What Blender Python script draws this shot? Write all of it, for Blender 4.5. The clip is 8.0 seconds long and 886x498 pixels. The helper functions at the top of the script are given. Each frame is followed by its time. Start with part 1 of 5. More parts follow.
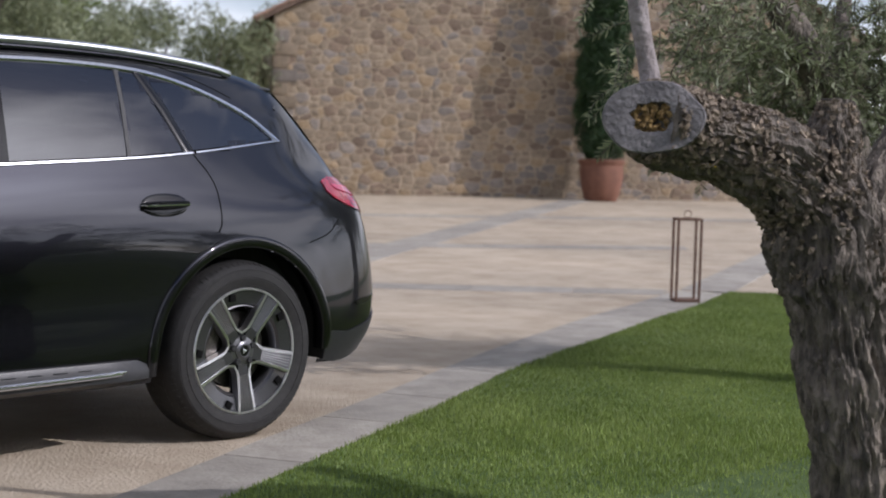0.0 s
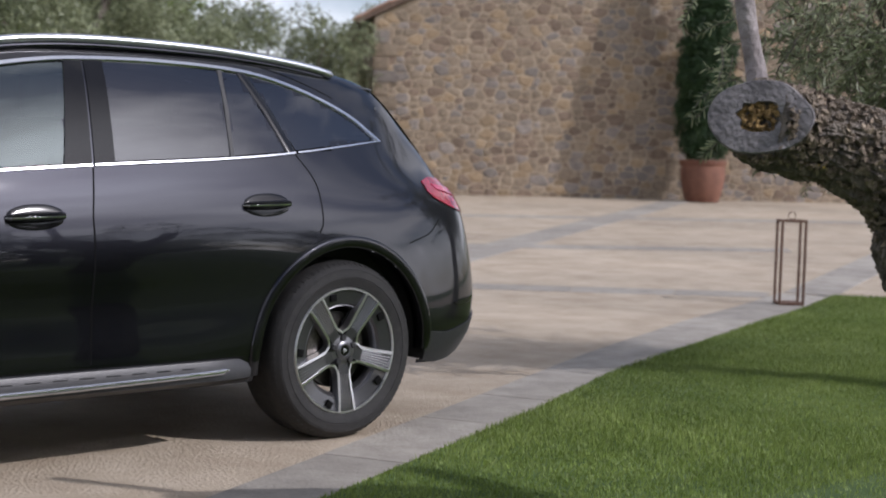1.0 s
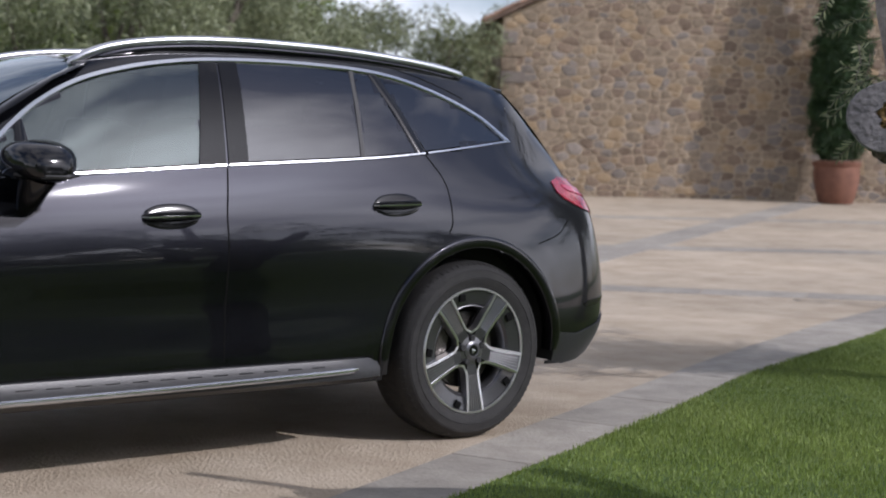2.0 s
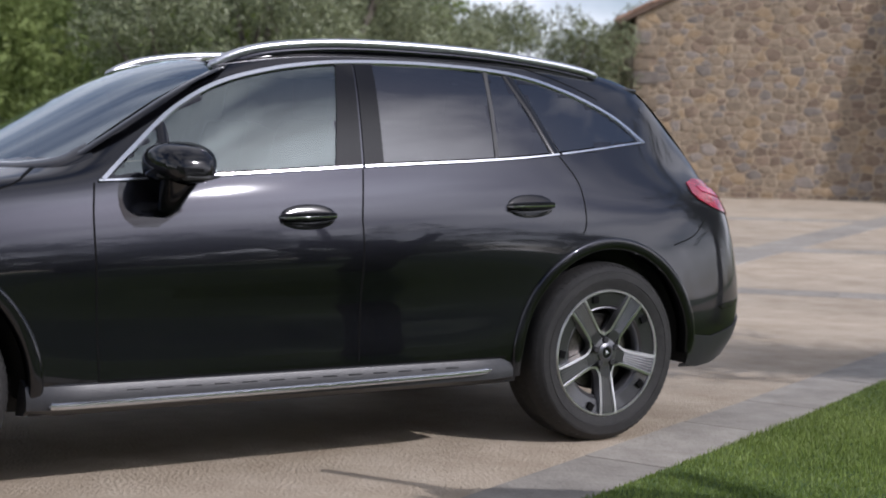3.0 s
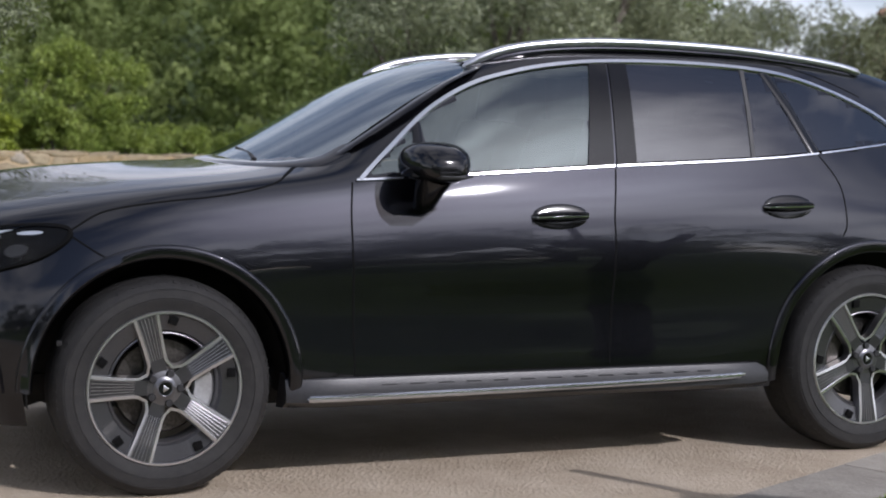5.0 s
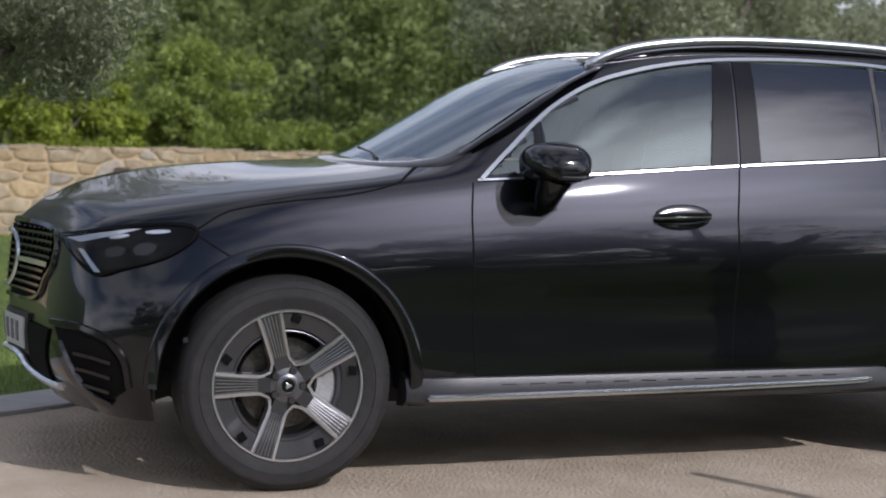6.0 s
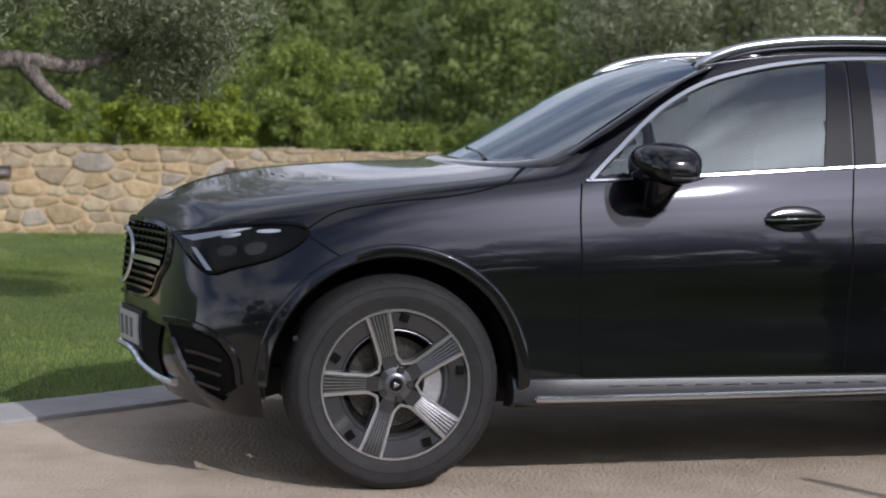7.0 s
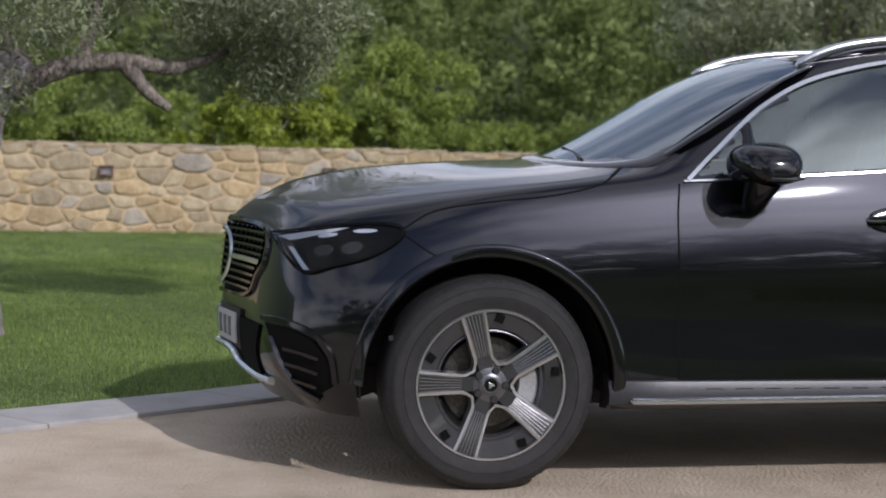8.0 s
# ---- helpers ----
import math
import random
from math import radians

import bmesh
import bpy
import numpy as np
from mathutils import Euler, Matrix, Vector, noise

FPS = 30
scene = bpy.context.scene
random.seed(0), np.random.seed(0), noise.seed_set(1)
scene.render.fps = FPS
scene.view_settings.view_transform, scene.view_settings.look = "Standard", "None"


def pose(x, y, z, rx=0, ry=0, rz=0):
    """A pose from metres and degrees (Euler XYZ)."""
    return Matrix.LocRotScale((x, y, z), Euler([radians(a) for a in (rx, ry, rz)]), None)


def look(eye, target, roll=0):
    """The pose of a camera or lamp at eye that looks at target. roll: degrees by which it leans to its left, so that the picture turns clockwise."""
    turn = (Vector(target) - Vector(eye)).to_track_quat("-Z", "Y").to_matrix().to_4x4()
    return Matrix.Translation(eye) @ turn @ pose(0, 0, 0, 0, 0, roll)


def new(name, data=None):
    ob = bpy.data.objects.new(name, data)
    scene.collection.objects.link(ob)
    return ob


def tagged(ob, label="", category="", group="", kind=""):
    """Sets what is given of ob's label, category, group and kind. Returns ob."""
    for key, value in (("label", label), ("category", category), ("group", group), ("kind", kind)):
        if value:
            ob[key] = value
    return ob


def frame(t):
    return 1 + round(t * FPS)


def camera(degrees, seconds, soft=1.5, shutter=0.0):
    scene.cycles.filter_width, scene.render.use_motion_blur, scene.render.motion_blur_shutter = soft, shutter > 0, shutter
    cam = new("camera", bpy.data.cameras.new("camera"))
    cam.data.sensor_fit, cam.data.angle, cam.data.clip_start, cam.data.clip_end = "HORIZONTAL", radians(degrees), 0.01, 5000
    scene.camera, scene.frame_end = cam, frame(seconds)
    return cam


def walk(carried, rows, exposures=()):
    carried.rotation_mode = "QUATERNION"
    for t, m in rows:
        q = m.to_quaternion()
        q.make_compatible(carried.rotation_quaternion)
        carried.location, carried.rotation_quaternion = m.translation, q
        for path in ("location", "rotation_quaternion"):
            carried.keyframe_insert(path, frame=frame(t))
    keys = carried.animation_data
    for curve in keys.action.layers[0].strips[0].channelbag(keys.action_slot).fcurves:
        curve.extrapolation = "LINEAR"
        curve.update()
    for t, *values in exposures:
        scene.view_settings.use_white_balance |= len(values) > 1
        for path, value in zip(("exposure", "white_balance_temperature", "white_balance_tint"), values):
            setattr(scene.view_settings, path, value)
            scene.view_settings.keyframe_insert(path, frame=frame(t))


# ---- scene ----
cam = camera(33.9, 8.0, soft=1.9)
cam.data.dof.use_dof, cam.data.dof.focus_distance, cam.data.dof.aperture_fstop = True, 5.6, 3.4
PATH = [
    (0, (-3.889, -4.833, 0.974), (-2.438, -3.457, 0.92), -0.2),
    (0.5, (-3.886, -4.822, 0.973), (-2.478, -3.402, 0.92), -0.1),
    (1, (-3.878, -4.808, 0.974), (-2.523, -3.337, 0.921), 0.0),
    (1.5, (-3.878, -4.797, 0.973), (-2.587, -3.271, 0.92), 0.1),
    (3, (-3.894, -4.792, 0.971), (-2.819, -3.106, 0.92), 0.3),
    (3.5, (-3.899, -4.799, 0.972), (-2.897, -3.069, 0.919), 0.4),
    (4, (-3.902, -4.781, 0.972), (-2.975, -3.01, 0.919), 0.6),
    (4.5, (-3.9, -4.784, 0.97), (-3.05, -2.975, 0.917), 0.6),
    (6, (-3.905, -4.794, 0.992), (-3.288, -2.893, 0.928), 0.8),
    (6.5, (-3.908, -4.795, 0.991), (-3.363, -2.872, 0.926), 0.9),
    (7, (-3.915, -4.794, 0.99), (-3.437, -2.853, 0.925), 1.0),
    (7.5, (-3.915, -4.791, 0.989), (-3.503, -2.835, 0.923), 1.1),
    (8, (-3.916, -4.791, 0.99), (-3.566, -2.823, 0.923), 1.1),
]
# the camera looks slightly down from a level tripod: a turn of the whole path about the car's near flank
LEVEL = Matrix.Translation((0, 0, .6)) @ Matrix.Rotation(radians(-2.5), 4, "X") @ Matrix.Translation((0, 0, -.6))
walk(cam, [(t, LEVEL @ look(eye, target, roll)) for t, eye, target, roll in PATH], [(0.0, -0.1, 6050, 18), (3.0, -0.1, 6000, 18), (5.5, -0.13, 5980, 18), (8.0, -0.16, 6000, 18)])

# ---- sky and sun ----
SUN_FROM = Vector((0.62, -1.2, 1.0)).normalized()
world = bpy.data.worlds.new("sky")
scene.world = world
world.use_nodes = True
wn, wl = world.node_tree.nodes, world.node_tree.links
sky = wn.new("ShaderNodeTexSky")
sky.sky_type, sky.sun_disc = "NISHITA", False
sky.sun_elevation, sky.sun_rotation = math.asin(SUN_FROM.z), math.atan2(SUN_FROM.x, SUN_FROM.y)
wco = wn.new("ShaderNodeTexCoord")
wmap = wn.new("ShaderNodeMapping")
wmap.inputs["Scale"].default_value = (1.0, 1.0, 2.6)
wnoise = wn.new("ShaderNodeTexNoise")
wnoise.inputs["Scale"].default_value, wnoise.inputs["Detail"].default_value = 2.3, 8.0
wramp = wn.new("ShaderNodeValToRGB")
wramp.color_ramp.elements[0].position, wramp.color_ramp.elements[1].position = 0.41, 0.62
wmix = wn.new("ShaderNodeMixRGB")
wgrey = wn.new("ShaderNodeRGBToBW")
wcloud = wn.new("ShaderNodeMath")
wcloud.operation, wcloud.inputs[1].default_value, wcloud.inputs[2].default_value = "MULTIPLY_ADD", 2.1, 5.0
wl.new(wco.outputs["Generated"], wmap.inputs[0])
wl.new(wmap.outputs[0], wnoise.inputs[0])
wl.new(wnoise.outputs[0], wramp.inputs[0])
wl.new(wramp.outputs[0], wmix.inputs[0])
wl.new(sky.outputs[0], wgrey.inputs[0])
wl.new(wgrey.outputs[0], wcloud.inputs[0])
wl.new(wcloud.outputs[0], wmix.inputs[2])
wl.new(sky.outputs[0], wmix.inputs[1])
wl.new(wmix.outputs[0], wn["Background"].inputs[0])
wn["Background"].inputs[1].default_value = 0.105
sun = new("sun", bpy.data.lights.new("sun", "SUN"))
sun.data.energy, sun.data.angle, sun.data.color = 3.0, radians(0.6), (1.0, 0.965, 0.915)
sun.matrix_world = look((0, 0, 30), Vector((0, 0, 30)) - SUN_FROM)


# ---- materials ----
def mat(name, a, b=None, scale=8.0, rough=0.6, metal=0.0, bump=0.0, bscale=None, coat=0.0, island=0.0, each=0.0, big=0.0, trans=0.0, rvar=0.0, stretch=(1, 1, 1)):
    """Two colours mixed by grain, with broad variation (big), variation per piece (each, island), bump and uneven gloss."""
    m = bpy.data.materials.new(name)
    m.use_nodes = True
    n, l = m.node_tree.nodes, m.node_tree.links
    p = n["Principled BSDF"]
    p.inputs["Roughness"].default_value, p.inputs["Metallic"].default_value = rough, metal
    p.inputs["Coat Weight"].default_value, p.inputs["Coat Roughness"].default_value = coat, 0.03
    if b is None:
        b = a
    co = n.new("ShaderNodeTexCoord")
    mp = n.new("ShaderNodeMapping")
    mp.inputs["Scale"].default_value = stretch
    l.new(co.outputs["Object"], mp.inputs[0])
    g = n.new("ShaderNodeTexNoise")
    g.inputs["Scale"].default_value, g.inputs["Detail"].default_value, g.inputs["Roughness"].default_value = scale, 7.0, 0.65
    l.new(mp.outputs[0], g.inputs[0])
    r = n.new("ShaderNodeValToRGB")
    r.color_ramp.elements[0].position, r.color_ramp.elements[1].position = 0.36, 0.64
    r.color_ramp.elements[0].color, r.color_ramp.elements[1].color = (*a, 1), (*b, 1)
    l.new(g.outputs[0], r.inputs[0])
    out = r.outputs[0]
    values = []
    if each:
        o = n.new("ShaderNodeObjectInfo")
        values.append((o.outputs["Random"], each))
    if island:
        o = n.new("ShaderNodeNewGeometry")
        values.append((o.outputs["Random Per Island"], island))
    if big:
        w = n.new("ShaderNodeTexNoise")
        w.inputs["Scale"].default_value, w.inputs["Detail"].default_value = scale * 0.11, 4.0
        l.new(mp.outputs[0], w.inputs[0])
        values.append((w.outputs[0], big))
    for source, amount in values:
        k = n.new("ShaderNodeMapRange")
        k.inputs["From Min"].default_value, k.inputs["From Max"].default_value = (0.3, 0.7) if source.node.type == "TEX_NOISE" else (0, 1)
        k.inputs["To Min"].default_value, k.inputs["To Max"].default_value = 1 - amount, 1 + amount
        l.new(source, k.inputs[0])
        h = n.new("ShaderNodeVectorMath")
        h.operation = "SCALE"
        l.new(out, h.inputs[0])
        l.new(k.outputs[0], h.inputs["Scale"])
        out = h.outputs[0]
    l.new(out, p.inputs["Base Color"])
    if rvar:
        k = n.new("ShaderNodeMapRange")
        k.inputs["To Min"].default_value, k.inputs["To Max"].default_value = max(0.02, rough - rvar), min(1, rough + rvar)
        l.new(g.outputs[0], k.inputs[0])
        l.new(k.outputs[0], p.inputs["Roughness"])
    if bump:
        f = n.new("ShaderNodeTexNoise")
        f.inputs["Scale"].default_value, f.inputs["Detail"].default_value = bscale or scale * 3, 6.0
        l.new(mp.outputs[0], f.inputs[0])
        bp = n.new("ShaderNodeBump")
        bp.inputs["Strength"].default_value, bp.inputs["Distance"].default_value = min(1.0, bump), 0.02 * max(1.0, bump)
        l.new(f.outputs[0], bp.inputs["Height"])
        l.new(bp.outputs[0], p.inputs["Normal"])
    if trans:
        t = n.new("ShaderNodeBsdfTranslucent")
        mx = n.new("ShaderNodeMixShader")
        mx.inputs[0].default_value = trans
        l.new(out, t.inputs[0])
        l.new(p.outputs[0], mx.inputs[1])
        l.new(t.outputs[0], mx.inputs[2])
        l.new(mx.outputs[0], n["Material Output"].inputs[0])
    return m


def glass(name, tint, gloss=1.45, sheen=(1, 1, 1), dust=0.01):
    m = bpy.data.materials.new(name)
    m.use_nodes = True
    n, l = m.node_tree.nodes, m.node_tree.links
    t, g, f, x = (n.new("ShaderNode" + k) for k in ("BsdfTransparent", "BsdfGlossy", "Fresnel", "MixShader"))
    t.inputs[0].default_value = (*tint, 1)
    g.inputs["Roughness"].default_value, g.inputs[0].default_value = dust, (*sheen, 1)
    f.inputs[0].default_value = gloss
    l.new(f.outputs[0], x.inputs[0])
    l.new(t.outputs[0], x.inputs[1])
    l.new(g.outputs[0], x.inputs[2])
    l.new(x.outputs[0], n["Material Output"].inputs[0])
    return m


PAINT = mat("graphite paint", (0.0105, 0.011, 0.0145), (0.0148, 0.0154, 0.0195), 900, 0.38, 1.0, coat=1.0)
PAINT.node_tree.nodes["Principled BSDF"].inputs["Coat Roughness"].default_value = 0.035
GAP = mat("panel gap", (0.004, 0.004, 0.004), rough=0.8)
GAP.node_tree.nodes["Principled BSDF"].inputs["Specular IOR Level"].default_value = 0.1
RIB = mat("dull machined rib", (0.4, 0.4, 0.41), (0.5, 0.5, 0.51), 200, 0.3, 1.0)
BLACK_GLOSS = mat("gloss black", (0.005, 0.005, 0.006), rough=0.1)
PILLAR_BLACK = mat("satin black pillar film", (0.008, 0.0078, 0.008), (0.011, 0.0108, 0.011), 80, 0.08)
PILLAR_BLACK.node_tree.nodes["Principled BSDF"].inputs["Specular IOR Level"].default_value = 0.35
PLASTIC = mat("grained black plastic", (0.014, 0.014, 0.015), (0.02, 0.02, 0.021), 300, 0.5, bump=0.15, bscale=900)
HUB_GREY = mat("grey hub metal", (0.16, 0.16, 0.168), (0.21, 0.21, 0.22), 200, 0.36, 0.9)
SILL_GREY = mat("dark grey sill plastic", (0.022, 0.022, 0.025), (0.03, 0.03, 0.032), 60, 0.38, bump=0.05)
LAMP_SILVER = mat("silvered lamp trim", (0.6, 0.62, 0.66), (0.68, 0.7, 0.74), 60, 0.3, 0.3)
UNDERGROWTH = mat("green undergrowth", (0.05, 0.075, 0.022), (0.1, 0.135, 0.04), 0.8, 0.95, bump=0.8, bscale=4, big=0.3)
CHROME = mat("bright aluminium trim", (0.55, 0.57, 0.61), (0.62, 0.64, 0.68), 200, 0.24, 1.0)
SATIN = mat("satin aluminium rail", (0.6, 0.61, 0.64), (0.68, 0.69, 0.72), 120, 0.3, 1.0)
RUBBER = mat("tyre rubber", (0.009, 0.0086, 0.0086), (0.019, 0.0178, 0.0168), 40, 0.7, bump=0.25, bscale=220, big=0.25)
WHEEL_DARK = mat("wheel graphite", (0.06, 0.06, 0.064), (0.075, 0.075, 0.08), 200, 0.32, 0.7, coat=0.5)
WHEEL_CUT = mat("machined wheel face", (0.58, 0.58, 0.6), (0.68, 0.68, 0.7), 300, 0.3, 1.0)
DISC = mat("brake disc steel", (0.06, 0.055, 0.05), (0.12, 0.11, 0.1), 90, 0.45, 0.9)
CALIPER = mat("brake caliper", (0.3, 0.3, 0.3), (0.38, 0.38, 0.38), 60, 0.5, 0.4)
DARK = mat("dark underbody", (0.008, 0.008, 0.008), (0.014, 0.013, 0.012), 30, 0.85, bump=0.2)
CABIN = mat("cabin trim", (0.02, 0.02, 0.021), (0.03, 0.029, 0.028), 40, 0.7, bump=0.1)
SIDE_GLASS = glass("front side glass", (0.30, 0.36, 0.34), 2.4, (0.84, 0.94, 0.91))
REAR_GLASS = glass("privacy glass", (0.05, 0.05, 0.055), 2.15)
WIND_GLASS = glass("windscreen glass", (0.36, 0.48, 0.5), 4.2, (0.84, 0.93, 1.0), 0.06)
LAMP_GLASS = glass("headlamp lens", (0.9, 0.92, 0.94), 1.25)
RED_LAMP = mat("red lamp lens", (0.22, 0.008, 0.02), (0.36, 0.02, 0.05), 30, 0.12, coat=1.0)
RED_BRIGHT = mat("pale red reflector", (0.42, 0.03, 0.08), (0.5, 0.06, 0.12), 60, 0.2, coat=1.0)
PLATE = mat("plate white", (0.4, 0.41, 0.43), (0.46, 0.46, 0.47), 20, 0.4)
PLATE_INK = mat("plate ink", (0.12, 0.12, 0.14), rough=0.5)
PAVING = mat("pale washed concrete", (0.38, 0.306, 0.22), (0.5, 0.422, 0.322), 2.2, 0.85, bump=0.7, bscale=60, big=0.16)
BAND = mat("grey stone band", (0.26, 0.236, 0.2), (0.36, 0.33, 0.283), 5, 0.75, bump=0.3, bscale=50, each=0.14, big=0.1)
KERB = mat("light grey kerb", (0.3, 0.29, 0.28), (0.38, 0.365, 0.35), 4, 0.75, bump=0.25, bscale=60, each=0.06)
SOIL = mat("turf soil", (0.05, 0.09, 0.018), (0.085, 0.13, 0.03), 5, 0.95, bump=0.6, bscale=80, big=0.25)
GRASS = mat("grass blades", (0.15, 0.215, 0.04), (0.25, 0.32, 0.08), 1.1, 0.55, island=0.35, trans=0.35, big=0.25)
LEAF_OLIVE = mat("olive leaves", (0.15, 0.175, 0.085), (0.29, 0.315, 0.19), 3, 0.5, island=0.4, trans=0.3)
LEAF_BUSH = mat("bright shrub leaves", (0.2, 0.26, 0.025), (0.33, 0.38, 0.05), 3, 0.55, island=0.35, trans=0.4)
LEAF_SHRUB = mat("green shrub leaves", (0.17, 0.235, 0.04), (0.3, 0.36, 0.08), 3, 0.55, island=0.35, trans=0.4)
LEAF_PINE = mat("pine foliage", (0.15, 0.2, 0.056), (0.24, 0.285, 0.09), 0.12, 0.75, island=0.2, trans=0.4)
LEAF_CYPRESS = mat("cypress foliage", (0.016, 0.042, 0.012), (0.035, 0.075, 0.02), 4, 0.6, island=0.4, trans=0.15)
BARK = mat("olive bark", (0.06, 0.052, 0.044), (0.25, 0.21, 0.172), 26, 0.92, bump=1.4, bscale=60, big=0.35, stretch=(1, 1, 0.35))
BARK_FLAKE = mat("flaking bark", (0.12, 0.092, 0.066), (0.3, 0.24, 0.178), 35, 0.9, bump=0.8, bscale=60, island=0.45)
CUT_WOOD = mat("weathered cut wood", (0.13, 0.122, 0.127), (0.26, 0.24, 0.245), 14, 0.85, bump=0.6, bscale=60, big=0.25)
ROT = mat("orange rotten heart", (0.14, 0.085, 0.03), (0.34, 0.22, 0.08), 40, 0.95, bump=1.2, bscale=70)
LICHEN = mat("yellow lichen", (0.36, 0.25, 0.01), (0.48, 0.36, 0.03), 60, 0.9, bump=0.5)
PALE_BARK = mat("pale grey bark", (0.2, 0.17, 0.165), (0.36, 0.32, 0.31), 14, 0.9, bump=0.8, bscale=40)
STONE = mat("tan rubble stone", (0.18, 0.138, 0.096), (0.29, 0.228, 0.162), 7, 0.9, bump=0.9, bscale=22, each=0.16, island=0.16)
STONE_OCHRE = mat("ochre rubble stone", (0.21, 0.15, 0.088), (0.31, 0.23, 0.145), 6, 0.9, bump=0.9, bscale=22, each=0.16, island=0.16)
STONE_BROWN = mat("brown rubble stone", (0.14, 0.1, 0.07), (0.23, 0.17, 0.122), 6, 0.9, bump=0.9, bscale=22, each=0.2, island=0.2)
STONE_GREY = mat("grey rubble stone", (0.16, 0.136, 0.116), (0.25, 0.215, 0.186), 6, 0.9, bump=0.8, bscale=22, each=0.2, island=0.2)
MORTAR = mat("house mortar", (0.34, 0.27, 0.19), (0.46, 0.375, 0.275), 10, 0.95, bump=0.8, bscale=40, big=0.25)
WALL_STONE = mat("garden wall stone", (0.29, 0.225, 0.135), (0.43, 0.35, 0.23), 7, 0.88, bump=0.8, bscale=25, each=0.2)
WALL_OCHRE = mat("ochre garden wall stone", (0.34, 0.24, 0.12), (0.47, 0.36, 0.21), 7, 0.88, bump=0.8, bscale=25, each=0.2)
WALL_GREY = mat("grey garden wall stone", (0.27, 0.23, 0.175), (0.4, 0.35, 0.285), 7, 0.88, bump=0.7, bscale=25, each=0.2)
WALL_MORTAR = mat("ochre mortar", (0.45, 0.335, 0.195), (0.57, 0.44, 0.28), 12, 0.95, bump=0.7, bscale=60, big=0.1)
TILE = mat("terracotta roof tile", (0.24, 0.13, 0.08), (0.4, 0.25, 0.17), 9, 0.85, bump=0.4, each=0.3)
TERRACOTTA = mat("terracotta pot", (0.15, 0.066, 0.042), (0.22, 0.1, 0.064), 5, 0.8, bump=0.2, big=0.15)
RUST = mat("rusted steel", (0.1, 0.055, 0.038), (0.19, 0.11, 0.075), 40, 0.75, 0.2, bump=0.2)
ROOF_WOOD = mat("eave timber", (0.1, 0.065, 0.045), (0.18, 0.12, 0.085), 12, 0.85, bump=0.3)


# ---- building helpers ----
def thing(name, label, category, at=(0, 0, 0), group="", kind=""):
    ob = new(name)
    ob.location = at
    ob.empty_display_size = 0.2
    return tagged(ob, label, category, group, kind)


def link(name, me, material, parent=None, label="", smooth=True):
    me.materials.append(material)
    if smooth:
        me.polygons.foreach_set("use_smooth", [True] * len(me.polygons))
    ob = new(name, me)
    ob.parent = parent
    return tagged(ob, label)


def part(name, bm, material, parent=None, label="", smooth=True):
    me = bpy.data.meshes.new(name)
    bmesh.ops.recalc_face_normals(bm, faces=bm.faces)
    bm.to_mesh(me)
    bm.free()
    if smooth:
        me.set_sharp_from_angle(angle=radians(40))
    return link(name, me, material, parent, label, smooth)


def pydata(name, verts, faces, material, parent=None, label="", smooth=False):
    me = bpy.data.meshes.new(name)
    me.from_pydata(verts, [], faces)
    return link(name, me, material, parent, label, smooth)


def box(bm, size, at=(0, 0, 0), rot=None, bevel=0.0, taper=1.0):
    made = bmesh.ops.create_cube(bm, size=1.0)["verts"]
    for v in made:
        v.co = Vector((v.co.x * size[0], v.co.y * size[1], v.co.z * size[2]))
        if v.co.z > 0:
            v.co.x *= taper
            v.co.y *= taper
    if bevel:
        edges = list({e for v in made for e in v.link_edges})
        got = bmesh.ops.bevel(bm, geom=edges, offset=bevel, segments=2, affect="EDGES", profile=0.7)
        made = list({v for f in got["faces"] for v in f.verts} | {v for v in made if v.is_valid})
    m = Matrix.Translation(at) @ (rot if rot is not None else Matrix())
    for v in made:
        v.co = m @ v.co
    return made


def tube(bm, points, radii, sides=8, squash=1.0, caps=True):
    """A swept tube with a radius for each point."""
    pts = [Vector(p) for p in points]
    if not hasattr(radii, "__len__"):
        radii = [radii] * len(pts)
    rings, side = [], None
    for i, p in enumerate(pts):
        d = (pts[min(i + 1, len(pts) - 1)] - pts[max(i - 1, 0)]).normalized()
        if side is None:
            side = d.orthogonal().normalized()
        side = (side - d * side.dot(d)).normalized()
        up = d.cross(side)
        rings.append([bm.verts.new(p + (side * math.cos(a) + up * math.sin(a) * squash) * radii[i]) for a in (2 * math.pi * k / sides for k in range(sides))])
    for a, b in zip(rings, rings[1:]):
        for k in range(sides):
            bm.faces.new((a[k], a[(k + 1) % sides], b[(k + 1) % sides], b[k]))
    if caps:
        bm.faces.new(rings[0][::-1])
        bm.faces.new(rings[-1])
    return rings


def lathe(bm, profile, steps=48, axis="y", at=(0, 0, 0), close=False):
    """Turns (radius, along) pairs about an axis."""
    rings = []
    for k in range(steps):
        a = 2 * math.pi * k / steps
        c, s = math.cos(a), math.sin(a)
        ring = []
        for r, h in profile:
            p = (r * c, h, r * s) if axis == "y" else (r * c, r * s, h)
            ring.append(bm.verts.new(Vector(p) + Vector(at)))
        rings.append(ring)
    for k in range(steps):
        a, b = rings[k], rings[(k + 1) % steps]
        for i in range(len(profile) - (0 if close else 1)):
            j = (i + 1) % len(profile)
            bm.faces.new((a[i], a[j], b[j], b[i]))


